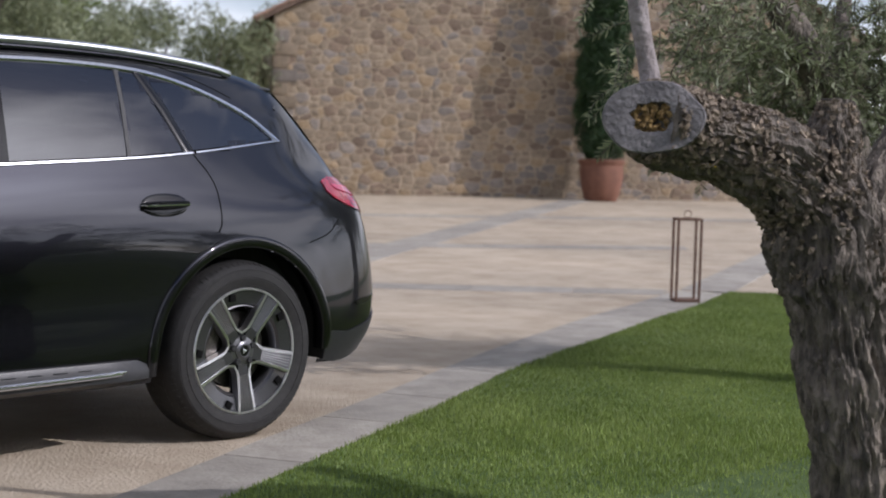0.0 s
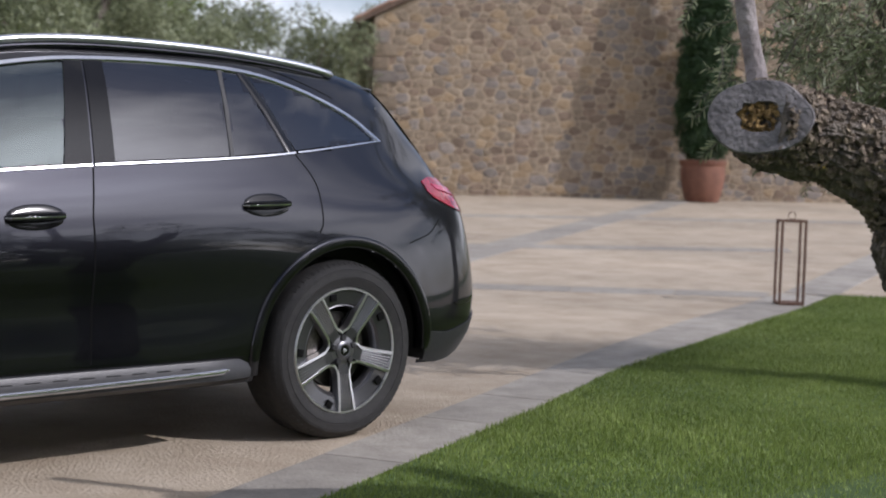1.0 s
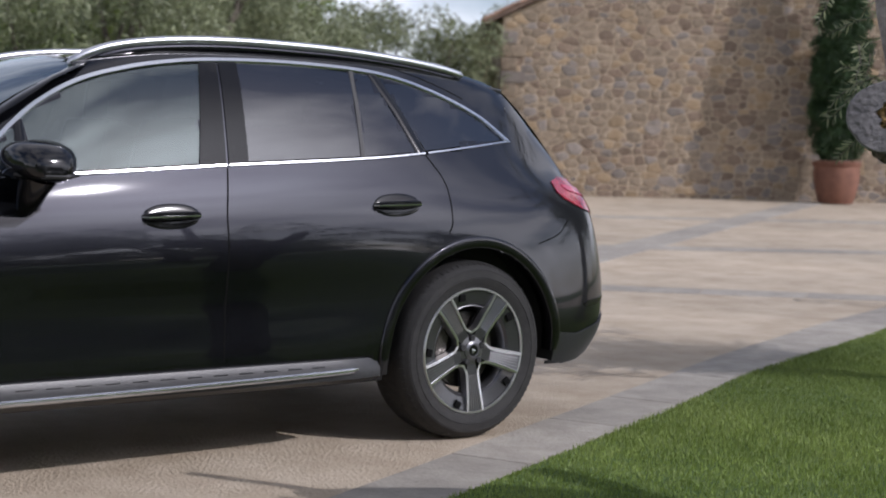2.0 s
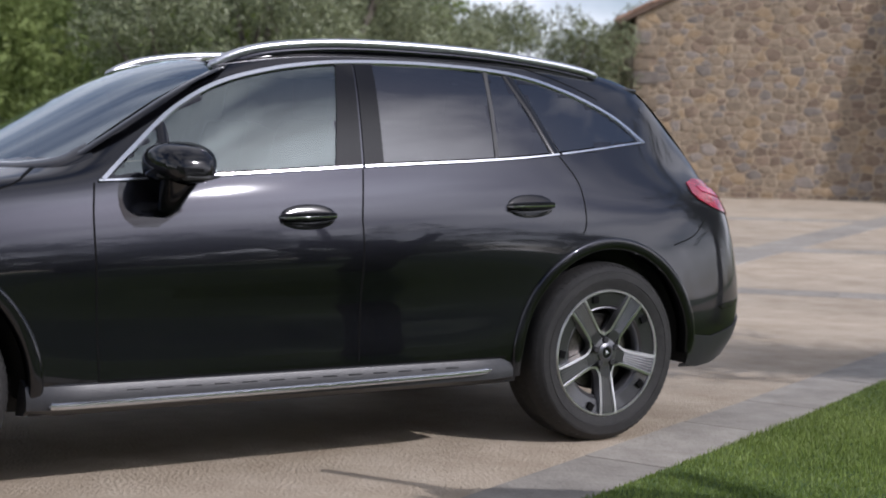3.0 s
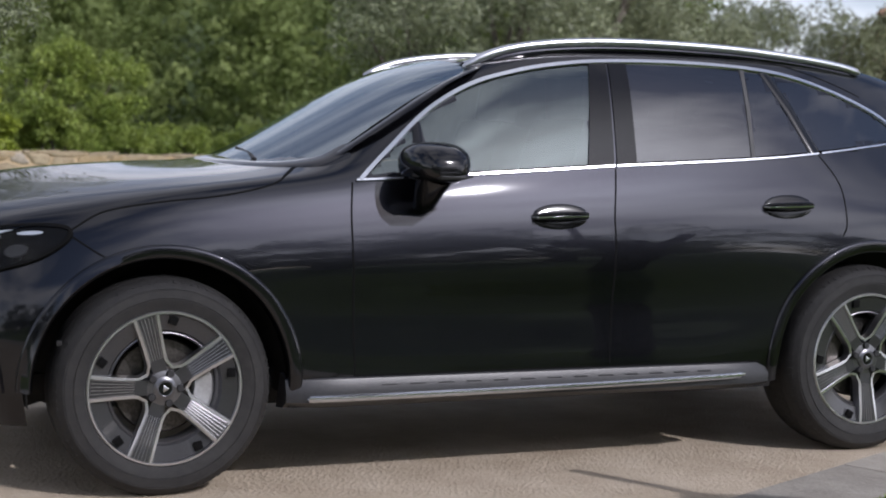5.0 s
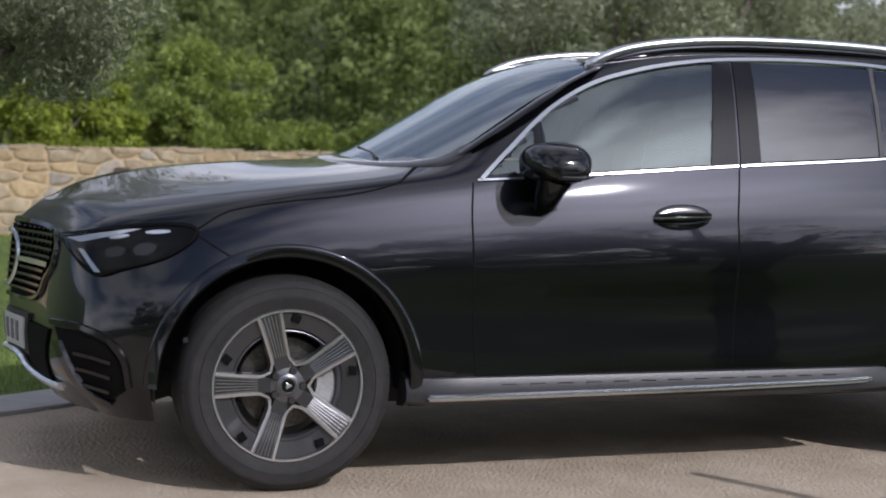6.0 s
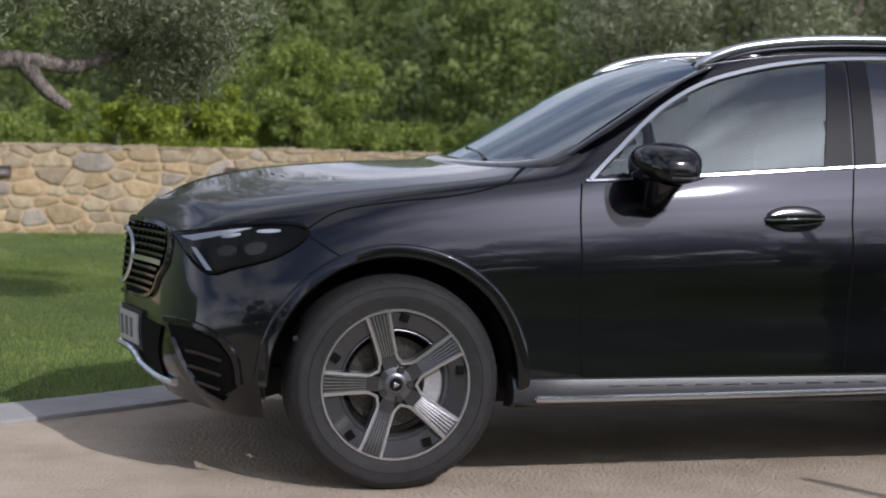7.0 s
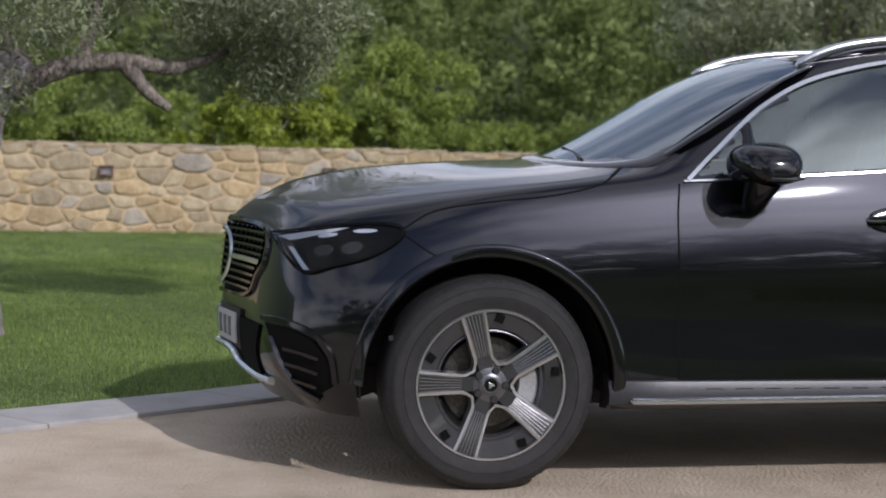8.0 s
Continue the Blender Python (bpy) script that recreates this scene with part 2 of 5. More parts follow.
def smooth_line(points, n):
    """Catmull-Rom through the points, n steps a span."""
    p = np.array(points, float)
    q = np.vstack([2 * p[0] - p[1], p, 2 * p[-1] - p[-2]])
    out = []
    for i in range(1, len(q) - 2):
        for t in np.arange(n) / n:
            a, b, c, d = q[i - 1], q[i], q[i + 1], q[i + 2]
            out.append(0.5 * (2 * b + (c - a) * t + (2 * a - 5 * b + 4 * c - d) * t * t + (3 * b - a - 3 * c + d) * t ** 3))
    out.append(q[-2])
    return np.array(out)


def leaves(spots, size, slim=0.3, rng=None, droop=0.0):
    """Diamond leaves at the spots, with random turns: vertices and quads."""
    n = len(spots)
    d = rng.normal(size=(n, 3))
    d[:, 2] -= droop
    d /= np.linalg.norm(d, axis=1)[:, None]
    s = np.cross(d, rng.normal(size=(n, 3)))
    s /= np.linalg.norm(s, axis=1)[:, None] + 1e-9
    length = size * rng.uniform(0.6, 1.25, (n, 1))
    a, c = spots - d * length / 2, spots + d * length / 2
    m = spots - d * length * 0.06
    w = s * length * slim / 2
    verts = np.stack([a, m + w, c, m - w], 1).reshape(-1, 3)
    return verts, np.arange(4 * n).reshape(-1, 4)


def mesh_quads(name, verts, quads):
    me = bpy.data.meshes.new(name)
    me.vertices.add(len(verts))
    me.vertices.foreach_set("co", verts.astype(np.float32).ravel())
    k = quads.shape[1]
    me.loops.add(quads.size)
    me.loops.foreach_set("vertex_index", quads.astype(np.int32).ravel())
    me.polygons.add(len(quads))
    me.polygons.foreach_set("loop_start", np.arange(len(quads), dtype=np.int32) * k)
    me.update(calc_edges=True)
    return me


# ---- the lie of the land ----
RISE = np.array((0.725, 0.686))


def ramp(a):
    return np.where(a < -1, 0.0, np.where(a > 1, a, (np.clip(a, -1, 1) + 1) ** 2 / 4))


def land(x, y):
    s = np.asarray(x) * RISE[0] + np.asarray(y) * RISE[1]
    return 0.026 * ramp(s - 7.4) - 0.02 * ramp(s - 45.0)


def inside(poly, x, y):
    x, y = np.asarray(x), np.asarray(y)
    hit = np.zeros(x.shape, bool)
    for (x0, y0), (x1, y1) in zip(poly, poly[1:] + poly[:1]):
        hit ^= ((y0 > y) != (y1 > y)) & (x < (x1 - x0) * (y - y0) / (y1 - y0 + 1e-12) + x0)
    return hit


def sheet(name, xs, ys, lift, material, keep=None):
    """A sheet that lies on the land, over a grid; keep: a polygon that bounds it."""
    gx, gy = np.meshgrid(xs, ys)
    v = np.stack([gx, gy, land(gx, gy) + lift], -1).reshape(-1, 3)
    nx, ny = len(xs), len(ys)
    i = (np.arange(ny - 1)[:, None] * nx + np.arange(nx - 1)[None]).ravel()
    q = np.stack([i, i + 1, i + nx + 1, i + nx], 1)
    me = mesh_quads(name, v, q)
    return link(name, me, material)


def cut_sheet(name, poly, lift, thick, material, step=0.6):
    """A plate with the outline poly that follows the land, with a rim."""
    bm = bmesh.new()
    f = bm.faces.new([bm.verts.new((x, y, 0)) for x, y in poly])
    lo, hi = np.min(poly, 0), np.max(poly, 0)
    for axis in (0, 1):
        for c in np.arange(lo[axis] + step, hi[axis], step):
            no = Vector((1, 0, 0)) if axis == 0 else Vector((0, 1, 0))
            bmesh.ops.bisect_plane(bm, geom=bm.verts[:] + bm.edges[:] + bm.faces[:], plane_co=no * c, plane_no=no)
    rim = bmesh.ops.extrude_edge_only(bm, edges=[e for e in bm.edges if e.is_boundary])
    low = {v for v in rim["geom"] if isinstance(v, bmesh.types.BMVert)}
    for v in bm.verts:
        v.co.z = float(land(v.co.x, v.co.y)) + lift - (thick if v in low else 0)
    return part(name, bm, material, smooth=False)


# ---- the car: body lofted from eight lines that run from nose to tail ----
MID = 0.905
HUB_Z, FRONT_X = 0.37, -2.888
SILL_LINE = [(-3.62, MID, .27), (-3.60, .6, .27), (-3.52, .32, .265), (-3.40, .14, .25), (-3.2, .08, .25), (-2.888, .08, .27), (-2.5, .04, .28), (-2.2, .03, .28), (-1.9, .03, .28),
             (-1.6, .03, .28), (-1.2, .03, .28), (-.6, .03, .28), (-.13, .08, .29), (.3, .08, .30), (.55, .08, .285), (.80, .18, .32), (.90, .42, .35), (.92, MID, .36)]
LOW_LINE = [(-3.755, MID, .42), (-3.69, .6, .42), (-3.62, .30, .42), (-3.45, .10, .42), (-3.2, .02, .42), (-2.888, .0, .42), (-2.5, .004, .42), (-2.2, .009, .41), (-1.9, .011, .41),
            (-1.6, .011, .41), (-1.2, .01, .41), (-.6, .006, .42), (-.13, .0, .42), (.3, .0, .43), (.55, .03, .43), (.87, .14, .44), (.955, .42, .46), (.98, MID, .47)]
WAIST_LINE = [(-3.77, MID, .62), (-3.69, .6, .62), (-3.61, .30, .62), (-3.44, .09, .62), (-3.2, .0, .62), (-2.888, -.02, .64), (-2.5, -.002, .62), (-2.2, .006, .62), (-1.9, .009, .62),
              (-1.6, .009, .62), (-1.2, .008, .62), (-.6, .004, .63), (-.13, -.02, .65), (.3, -.01, .65), (.55, .03, .65), (.885, .13, .65), (.965, .42, .66), (.99, MID, .67)]
CREASE_LINE = [(-3.755, MID, .85), (-3.65, .6, .84), (-3.59, .34, .80), (-3.44, .15, .78), (-3.2, .045, .80), (-2.888, -.006, .82), (-2.5, -.016, .81), (-2.2, -.016, .805), (-1.9, -.016, .81),
               (-1.6, -.018, .82), (-1.2, -.021, .835), (-.6, -.021, .865), (-.13, -.016, .91), (.3, .02, .97), (.55, .065, .99), (.815, .15, .985), (.91, .42, .975), (.94, MID, .97)]
BELT_LINE = [(-3.745, MID, .90), (-3.64, .6, .89), (-3.575, .36, .87), (-3.45, .2, .875), (-3.2, .1, .915), (-2.888, .05, .985), (-2.5, .052, 1.035), (-2.2, .056, 1.066), (-1.9, .054, 1.09),
             (-1.6, .054, 1.11), (-1.2, .056, 1.14), (-.6, .062, 1.178), (-.13, .085, 1.215), (.3, .15, 1.24), (.55, .19, 1.17), (.74, .24, 1.12), (.87, .45, 1.08), (.90, MID, 1.07)]
ROOF_EDGE = [(-3.72, MID, .93), (-3.625, .62, .925), (-3.55, .42, .92), (-3.43, .26, .935), (-3.2, .19, .98), (-2.888, .15, 1.04), (-2.5, .16, 1.09), (-2.27, .18, 1.15), (-1.9, .22, 1.385),
             (-1.6, .25, 1.525), (-1.2, .27, 1.595), (-.6, .27, 1.60), (-.13, .28, 1.585), (.36, .31, 1.535), (.56, .30, 1.35), (.74, .32, 1.19), (.83, .48, 1.13), (.86, MID, 1.12)]
ROOF_MID = [(-3.66, MID, .98), (-3.60, .66, .975), (-3.53, .52, .98), (-3.40, .45, 1.0), (-3.2, .43, 1.04), (-2.888, .42, 1.09), (-2.5, .42, 1.13), (-2.33, .42, 1.19), (-1.95, .42, 1.425),
            (-1.65, .43, 1.555), (-1.2, .45, 1.612), (-.6, .45, 1.615), (-.13, .46, 1.60), (.40, .48, 1.55), (.60, .48, 1.37), (.74, .5, 1.24), (.80, .6, 1.18), (.82, MID, 1.17)]
SPINE = [(-3.60, MID, 1.01), (-3.57, MID, 1.03), (-3.5, MID, 1.06), (-3.37, MID, 1.095), (-3.2, MID, 1.12), (-2.888, MID, 1.148), (-2.56, MID, 1.165), (-2.4, MID, 1.235), (-2.0, MID, 1.455),
         (-1.7, MID, 1.575), (-1.2, MID, 1.625), (-.6, MID, 1.63), (-.13, MID, 1.615), (.43, MID, 1.56), (.62, MID, 1.39), (.74, MID, 1.26), (.78, MID, 1.21), (.80, MID, 1.18)]
LINES = [smooth_line(c, 14) for c in (SILL_LINE, LOW_LINE, WAIST_LINE, CREASE_LINE, BELT_LINE, ROOF_EDGE, ROOF_MID, SPINE)]
for line in LINES:
    on_axis = line[:, 1] > MID - 1e-6
    line[:, 1], line[:, 2] = line[:, 1] + (line[:, 2] - .6) * .0436, line[:, 2] - line[:, 1] * .0436
    line[on_axis, 1] = MID
V_STEP = 8
columns = [smooth_line([line[i] for line in LINES], V_STEP) for i in range(len(LINES[0]))]
SKIN = np.array(columns)
for _ in range(36):
    SKIN[1:-1] = SKIN[1:-1] * .5 + (SKIN[:-2] + SKIN[2:]) * .25
for _ in range(5):
    SKIN[:, 1:-1] = SKIN[:, 1:-1] * .5 + (SKIN[:, :-2] + SKIN[:, 2:]) * .25
NU, NV = SKIN.shape[:2]
SKIN[:, -1, 1] = MID
du, dv = np.gradient(SKIN, axis=0), np.gradient(SKIN, axis=1)
NORMAL = np.cross(dv, du)
NORMAL /= np.linalg.norm(NORMAL, axis=2)[..., None] + 1e-12
if NORMAL[NU // 2, V_STEP * 3, 1] > 0:
    NORMAL = -NORMAL
NORMAL[:, -1, 1] = 0
NORMAL[0, :, 1] = NORMAL[-1, :, 1] = 0
NORMAL /= np.linalg.norm(NORMAL, axis=2)[..., None] + 1e-12

from mathutils.bvhtree import BVHTree
skin_tree = BVHTree.FromPolygons([tuple(p) for p in SKIN.reshape(-1, 3)],
                                 [(i * NV + j, (i + 1) * NV + j, (i + 1) * NV + j + 1, i * NV + j + 1) for i in range(NU - 1) for j in range(NV - 1)])


def on_side(x, z, lift=0.0):
    """The point of the car's near flank at x, z."""
    p, n, _, _ = skin_tree.ray_cast(Vector((x, -1.0, z)), Vector((0, 1, 0)), 1.9)
    if p is None:
        p, n, _, _ = skin_tree.find_nearest(Vector((x, 0.1, z)))
    if n.y > 0:
        n = -n
    return p + n * lift


def on_front(y, z, lift=0.0):
    """The point of the car's nose at y, z."""
    p, n, _, _ = skin_tree.ray_cast(Vector((-5, y, z)), Vector((1, 0, 0)), 3.0)
    if p is None:
        p, n, _, _ = skin_tree.find_nearest(Vector((-3.7, y, z)))
    if n.x > 0:
        n = -n
    return p + n * lift


def on_top(x, y, lift=0.0):
    p, n, _, _ = skin_tree.ray_cast(Vector((x, y, 3)), Vector((0, 0, -1)), 3.0)
    if p is None:
        p, n, _, _ = skin_tree.find_nearest(Vector((x, y, 1.5)))
    if n.z < 0:
        n = -n
    return p + n * lift


def flip(bm):
    """Mirrors a mesh to the car's far side."""
    for v in bm.verts:
        v.co.y = 2 * MID - v.co.y
    return bm


def patch(outline, place, lift, step=0.05, thick=0.006):
    """A plate with the outline in two coordinates, laid on the body by place(a, b, lift)."""
    bm = bmesh.new()
    bm.faces.new([bm.verts.new((a, 0, b)) for a, b in outline])
    lo, hi = np.min(outline, 0), np.max(outline, 0)
    for axis, no in ((0, Vector((1, 0, 0))), (1, Vector((0, 0, 1)))):
        for c in np.arange(lo[axis] + step, hi[axis], step):
            bmesh.ops.bisect_plane(bm, geom=bm.verts[:] + bm.edges[:] + bm.faces[:], plane_co=no * c, plane_no=no)
    flat = {v: (v.co.x, v.co.z) for v in bm.verts}
    rim = bmesh.ops.extrude_edge_only(bm, edges=[e for e in bm.edges if e.is_boundary])
    low = [v for v in rim["geom"] if isinstance(v, bmesh.types.BMVert)]
    for v in low:
        v.co = place(v.co.x, v.co.z, lift - thick)
    for v, (a, b) in flat.items():
        v.co = place(a, b, lift)
    return bm


def ribbon(points, place, wide, lift, thick=0.004, closed=False):
    """A raised strip of that width along points in two coordinates."""
    p = np.array(points, float)
    bm = bmesh.new()
    rows = []
    for i in range(len(p)):
        a, b = (p[i - 1], p[(i + 1) % len(p)]) if closed else (p[max(i - 1, 0)], p[min(i + 1, len(p) - 1)])
        d = (b - a) / (np.linalg.norm(b - a) + 1e-9)
        s = np.array((-d[1], d[0])) * wide / 2
        rows.append([bm.verts.new(place(*(p[i] + s), lift - thick)), bm.verts.new(place(*(p[i] + s * 0.7), lift)), bm.verts.new(place(*(p[i] - s * 0.7), lift)), bm.verts.new(place(*(p[i] - s), lift - thick))])
    for a, b in zip(rows, rows[1:] + (rows[:1] if closed else [])):
        for k in range(3):
            bm.faces.new((a[k], a[k + 1], b[k + 1], b[k]))
    return bm


car = thing("car", "dark graphite metallic family SUV parked on the pale paving", "car")

# window outlines on the flank (x, z)
top_line = smooth_line([(-2.19, 1.078), (-2.065, 1.185), (-1.889, 1.333), (-1.708, 1.435), (-1.521, 1.493), (-1.328, 1.53), (-1.109, 1.552), (-.767, 1.562), (-.385, 1.548), (-.127, 1.497), (.141, 1.395), (.31, 1.283)], 6)
top_line[:, 1] -= .008
belt_line = smooth_line([(-2.19, 1.07), (-1.695, 1.104), (-1.161, 1.142), (-.58, 1.178), (-.207, 1.212), (.31, 1.276)], 6)
belt_line[:, 1] -= .003


def top_z(x):
    return float(np.interp(x, top_line[:, 0], top_line[:, 1]))


def belt_z(x):
    return float(np.interp(x, belt_line[:, 0], belt_line[:, 1]))


def window_outline(left, right, inset=0.012):
    """Corners (bottom x, top x) of the left and right edges of a pane."""
    (lb, lt), (rb, rt) = left, right
    bottom = [(x, belt_z(x) + inset) for x in np.linspace(lb, rb, 14)]
    top = [(x, max(top_z(x) - inset, belt_z(x) + inset + 0.002)) for x in np.linspace(rt, lt, 18)]
    return bottom + top


PANES = {
    "front_window": window_outline((-1.94, -1.93), (-1.272, -1.18)),
    "rear_window": window_outline((-1.088, -1.038), (-.55, -.492)),
    "door_quarter_pane": window_outline((-.53, -.472), (-.262, -.402)),
    "quarter_window": window_outline((-.205, -.352), (.285, .27)),
    "triangle_pane": [(-2.165, belt_z(-2.165) + 0.012), (-1.975, belt_z(-1.975) + 0.012), (-1.955, 1.265), (-2.06, 1.165)],
}
# windscreen and rear screen outlines seen from above (x, y)
SCREEN = [(-2.50, .50), (-2.53, .70), (-2.54, MID), (-2.53, 2 * MID - .70), (-2.50, 2 * MID - .50), (-2.33, 2 * MID - .205), (-1.70, 2 * MID - .275), (-1.66, 2 * MID - .5), (-1.635, MID), (-1.66, .5), (-1.70, .275), (-2.33, .205)]
REAR_SCREEN = [(.46, .40), (.46, 2 * MID - .40), (.74, 2 * MID - .42), (.76, MID), (.74, .42)]

# skin panels
centre = (SKIN[:-1, :-1] + SKIN[1:, 1:] + SKIN[1:, :-1] + SKIN[:-1, 1:]) / 4
cx, cy, cz = centre[..., 0], centre[..., 1], centre[..., 2]
vv = np.broadcast_to(np.arange(NV - 1)[None], cx.shape)
label = np.zeros(cx.shape, int)
flank = (vv < V_STEP * 5)
front_gap, mid_gap = -2.23, -1.205
label[(cx < -3.27 + (cz - 0.3) * 0.1) & (cz < .80) & (vv < V_STEP * 3)] = 1
label[(cx < -3.45) & (vv < V_STEP * 4)] = 1
label[(vv >= V_STEP * 4) & (cx < -2.32) & (vv > V_STEP * 4) & (cz < 1.17)] = 2
label[flank & (cx > front_gap) & (cx < mid_gap) & (cz > .385) & (vv < V_STEP * 4.6)] = 3
rear_end = np.interp(cz, (.38, .75, .92, 1.08, 1.2), (-.56, -.50, -.135, -.13, -.21))
label[flank & (cx > mid_gap) & (cx < rear_end) & (cz > .385) & (vv < V_STEP * 4.6)] = 4
label[(cx > .62) & (cz < .86)] = 5
label[(cx > .70) & (cz >= .86) & (cy > .3)] = 6
gone = np.zeros(cx.shape, bool)
for hub, clear in ((FRONT_X, .446), (0.0, .464)):
    gone |= ((cx - hub) ** 2 + (cz - HUB_Z) ** 2 < clear ** 2) & (cy < .35) & (cz < .95)
for outline in PANES.values():
    gone |= inside([tuple(q) for q in outline], cx, cz) & flank & (vv >= V_STEP * 3.6)
gone |= inside(SCREEN, cx, cy) & (vv >= V_STEP * 4) & (cz > 1.14)
gone |= inside(REAR_SCREEN, cx, cy) & (vv >= V_STEP * 5) & (cz > 1.1)
PANEL_NAMES = {0: "body_shell", 1: "front_bumper", 2: "bonnet", 3: "front_door", 4: "rear_door", 5: "rear_bumper", 6: "tailgate"}


def skin_panel(name, chosen, mirror):
    ii, jj = np.nonzero(chosen)
    quads = np.stack([ii * NV + jj, (ii + 1) * NV + jj, (ii + 1) * NV + jj + 1, ii * NV + jj + 1], 1)
    used, quads = np.unique(quads, return_inverse=True)
    quads = quads.reshape(-1, 4)
    v, n = SKIN.reshape(-1, 3)[used].copy(), NORMAL.reshape(-1, 3)[used].copy()
    sets = [(v, n, quads)]
    if mirror in ("far", "both"):
        w, m = v.copy(), n.copy()
        w[:, 1], m[:, 1] = 2 * MID - w[:, 1], -m[:, 1]
        sets = ([] if mirror == "far" else sets) + [(w, m, quads[:, ::-1])]
    off, allv, alln, allq = 0, [], [], []
    for a, b, c in sets:
        allv.append(a), alln.append(b), allq.append(c + off)
        off += len(a)
    allv, alln, allq = np.vstack(allv), np.vstack(alln), np.vstack(allq)
    me = mesh_quads(name, allv, allq)
    me.update()
    face = np.zeros(len(me.polygons) * 3, np.float32)
    me.polygons.foreach_get("normal", face)
    if (face.reshape(-1, 3) * alln[allq[:, 0]]).sum(1).mean() < 0:
        me.flip_normals()
    me.polygons.foreach_set("use_smooth", [True] * len(me.polygons))
    me.normals_split_custom_set_from_vertices([tuple(x) for x in alln])
    return link(name, me, PAINT, car)


panels = {}
for key, name in PANEL_NAMES.items():
    chosen = (label == key) & ~gone
    if key in (3, 4):
        panels[name] = skin_panel(name, chosen, "near")
        panels[name + "_far"] = skin_panel(name, chosen, "far")
    else:
        panels[name] = skin_panel(name, chosen, "both")


def both(name, make, material, parent="", text=""):
    """A part on the near side and its twin on the far side."""
    near, far = (panels[parent], panels.get(parent + "_far", panels[parent])) if parent else (car, car)
    a = part(name, make(), material, near, text)
    b = part(name, flip(make()), material, far, text)
    return a, b


# floor pan, wheel wells and cabin
bm = bmesh.new()
box(bm, (3.0, 1.3, .14), (-1.5, MID, .32), bevel=.03)
box(bm, (.42, 1.0, .08), (-3.3, MID, .33), bevel=.03)
box(bm, (.5, 1.4, .12), (.58, MID, .36), bevel=.03)
box(bm, (1.95, 1.62, .06), (-1.45, MID, .33), bevel=.02)
tube(bm, [(.0, .3, .35), (0, 1.5, .35)], .05, 10)
tube(bm, [(-2.888, .3, .33), (-2.888, 1.5, .33)], .04, 10)
part("underbody", bm, DARK, car, "dark underbody with axles")
for hub, clear in ((FRONT_X, .445), (0.0, .463)):
    for far in (False, True):
        bm = bmesh.new()
        lathe(bm, [(.15, .42), (clear, .42), (clear + .002, .10), (clear, .02)], 40, at=(hub, 0, HUB_Z + .01))
        bmesh.ops.delete(bm, geom=[f for f in bm.faces if f.calc_center_median().z < .3], context="FACES")
        part("wheel_well", flip(bm) if far else bm, DARK, car, "black wheel well liner")
bm = bmesh.new()
box(bm, (2.9, 1.5, .05), (-.9, MID, .60))
box(bm, (.45, 1.45, .32), (-2.22, MID, .93), bevel=.08)
box(bm, (.9, 1.45, .45), (.2, MID, .8), bevel=.05)
part("cabin_floor", bm, CABIN, car, "dark dashboard and boot trim")
for sx, sy in ((-1.5, .52), (-1.5, 1.29), (-.55, .45), (-.55, MID), (-.55, 1.36)):
    bm = bmesh.new()
    box(bm, (.52, .5, .2), (sx, sy, .76), bevel=.06)
    box(bm, (.16, .48, .6), (sx + .3, sy, 1.02), rot=Matrix.Rotation(radians(14), 4, "Y"), bevel=.06)
    box(bm, (.1, .26, .18), (sx + .39, sy, 1.4), rot=Matrix.Rotation(radians(8), 4, "Y"), bevel=.04)
    part("seat", bm, CABIN, car, "dark leather car seat with head restraint")
bm = bmesh.new()
ring = [Vector((.0, .18 * math.cos(a), .18 * math.sin(a))) for a in np.linspace(0, 2 * math.pi, 25)]
tilt = Matrix.Translation((-1.93, .52, .98)) @ Matrix.Rotation(radians(-22), 4, "Y")
tube(bm, [tilt @ p for p in ring], .014, 8)
tube(bm, [tilt @ Vector((0, 0, 0)), tilt @ Vector((-.25, 0, 0))], .04, 8)
box(bm, (.03, .34, .05), tilt.translation, rot=Matrix.Rotation(radians(-22), 4, "Y"), bevel=.01)
part("steering_wheel", bm, CABIN, car)

# panes
for name, outline in PANES.items():
    parent = {"front_window": "front_door", "triangle_pane": "front_door", "rear_window": "rear_door", "door_quarter_pane": "rear_door"}.get(name, "body_shell")
    material = SIDE_GLASS if name in ("front_window", "triangle_pane") else REAR_GLASS
    both(name, lambda o=outline: patch(o, on_side, 0.0, 0.08, 0.003), material, parent, "light tinted glass" if material is SIDE_GLASS else "dark privacy glass")
for name, outline, material in (("windscreen", SCREEN, WIND_GLASS), ("rear_screen", REAR_SCREEN, REAR_GLASS)):
    lo, hi = np.min(outline, 0), np.max(outline, 0)
    grid = [(a, b) for a in np.linspace(lo[0], hi[0], 15) for b in np.linspace(lo[1], MID, 12) if inside(outline, a, b)]
    terms = lambda a, b: np.array((1, a, a * a, a ** 3, (b - MID) ** 2, a * (b - MID) ** 2, (b - MID) ** 4))
    fit = np.linalg.lstsq(np.array([terms(a, b) for a, b in grid]), np.array([on_top(a, b).z for a, b in grid]), rcond=None)[0]

    def place(x, y, lift):
        return Vector((x, y, float(terms(x, y) @ fit) + lift))
    part(name, patch(outline, place, 0.002, 0.06, 0.003), material, panels["body_shell"], "raked glass screen")
    rim = [tuple(q) for q in smooth_line(outline + [outline[0]], 5)][:-1]
    part("screen_seal", ribbon(rim, place, 0.036, 0.004, closed=True), PAINT, panels["body_shell"], "dark glazing border")
bm = bmesh.new()
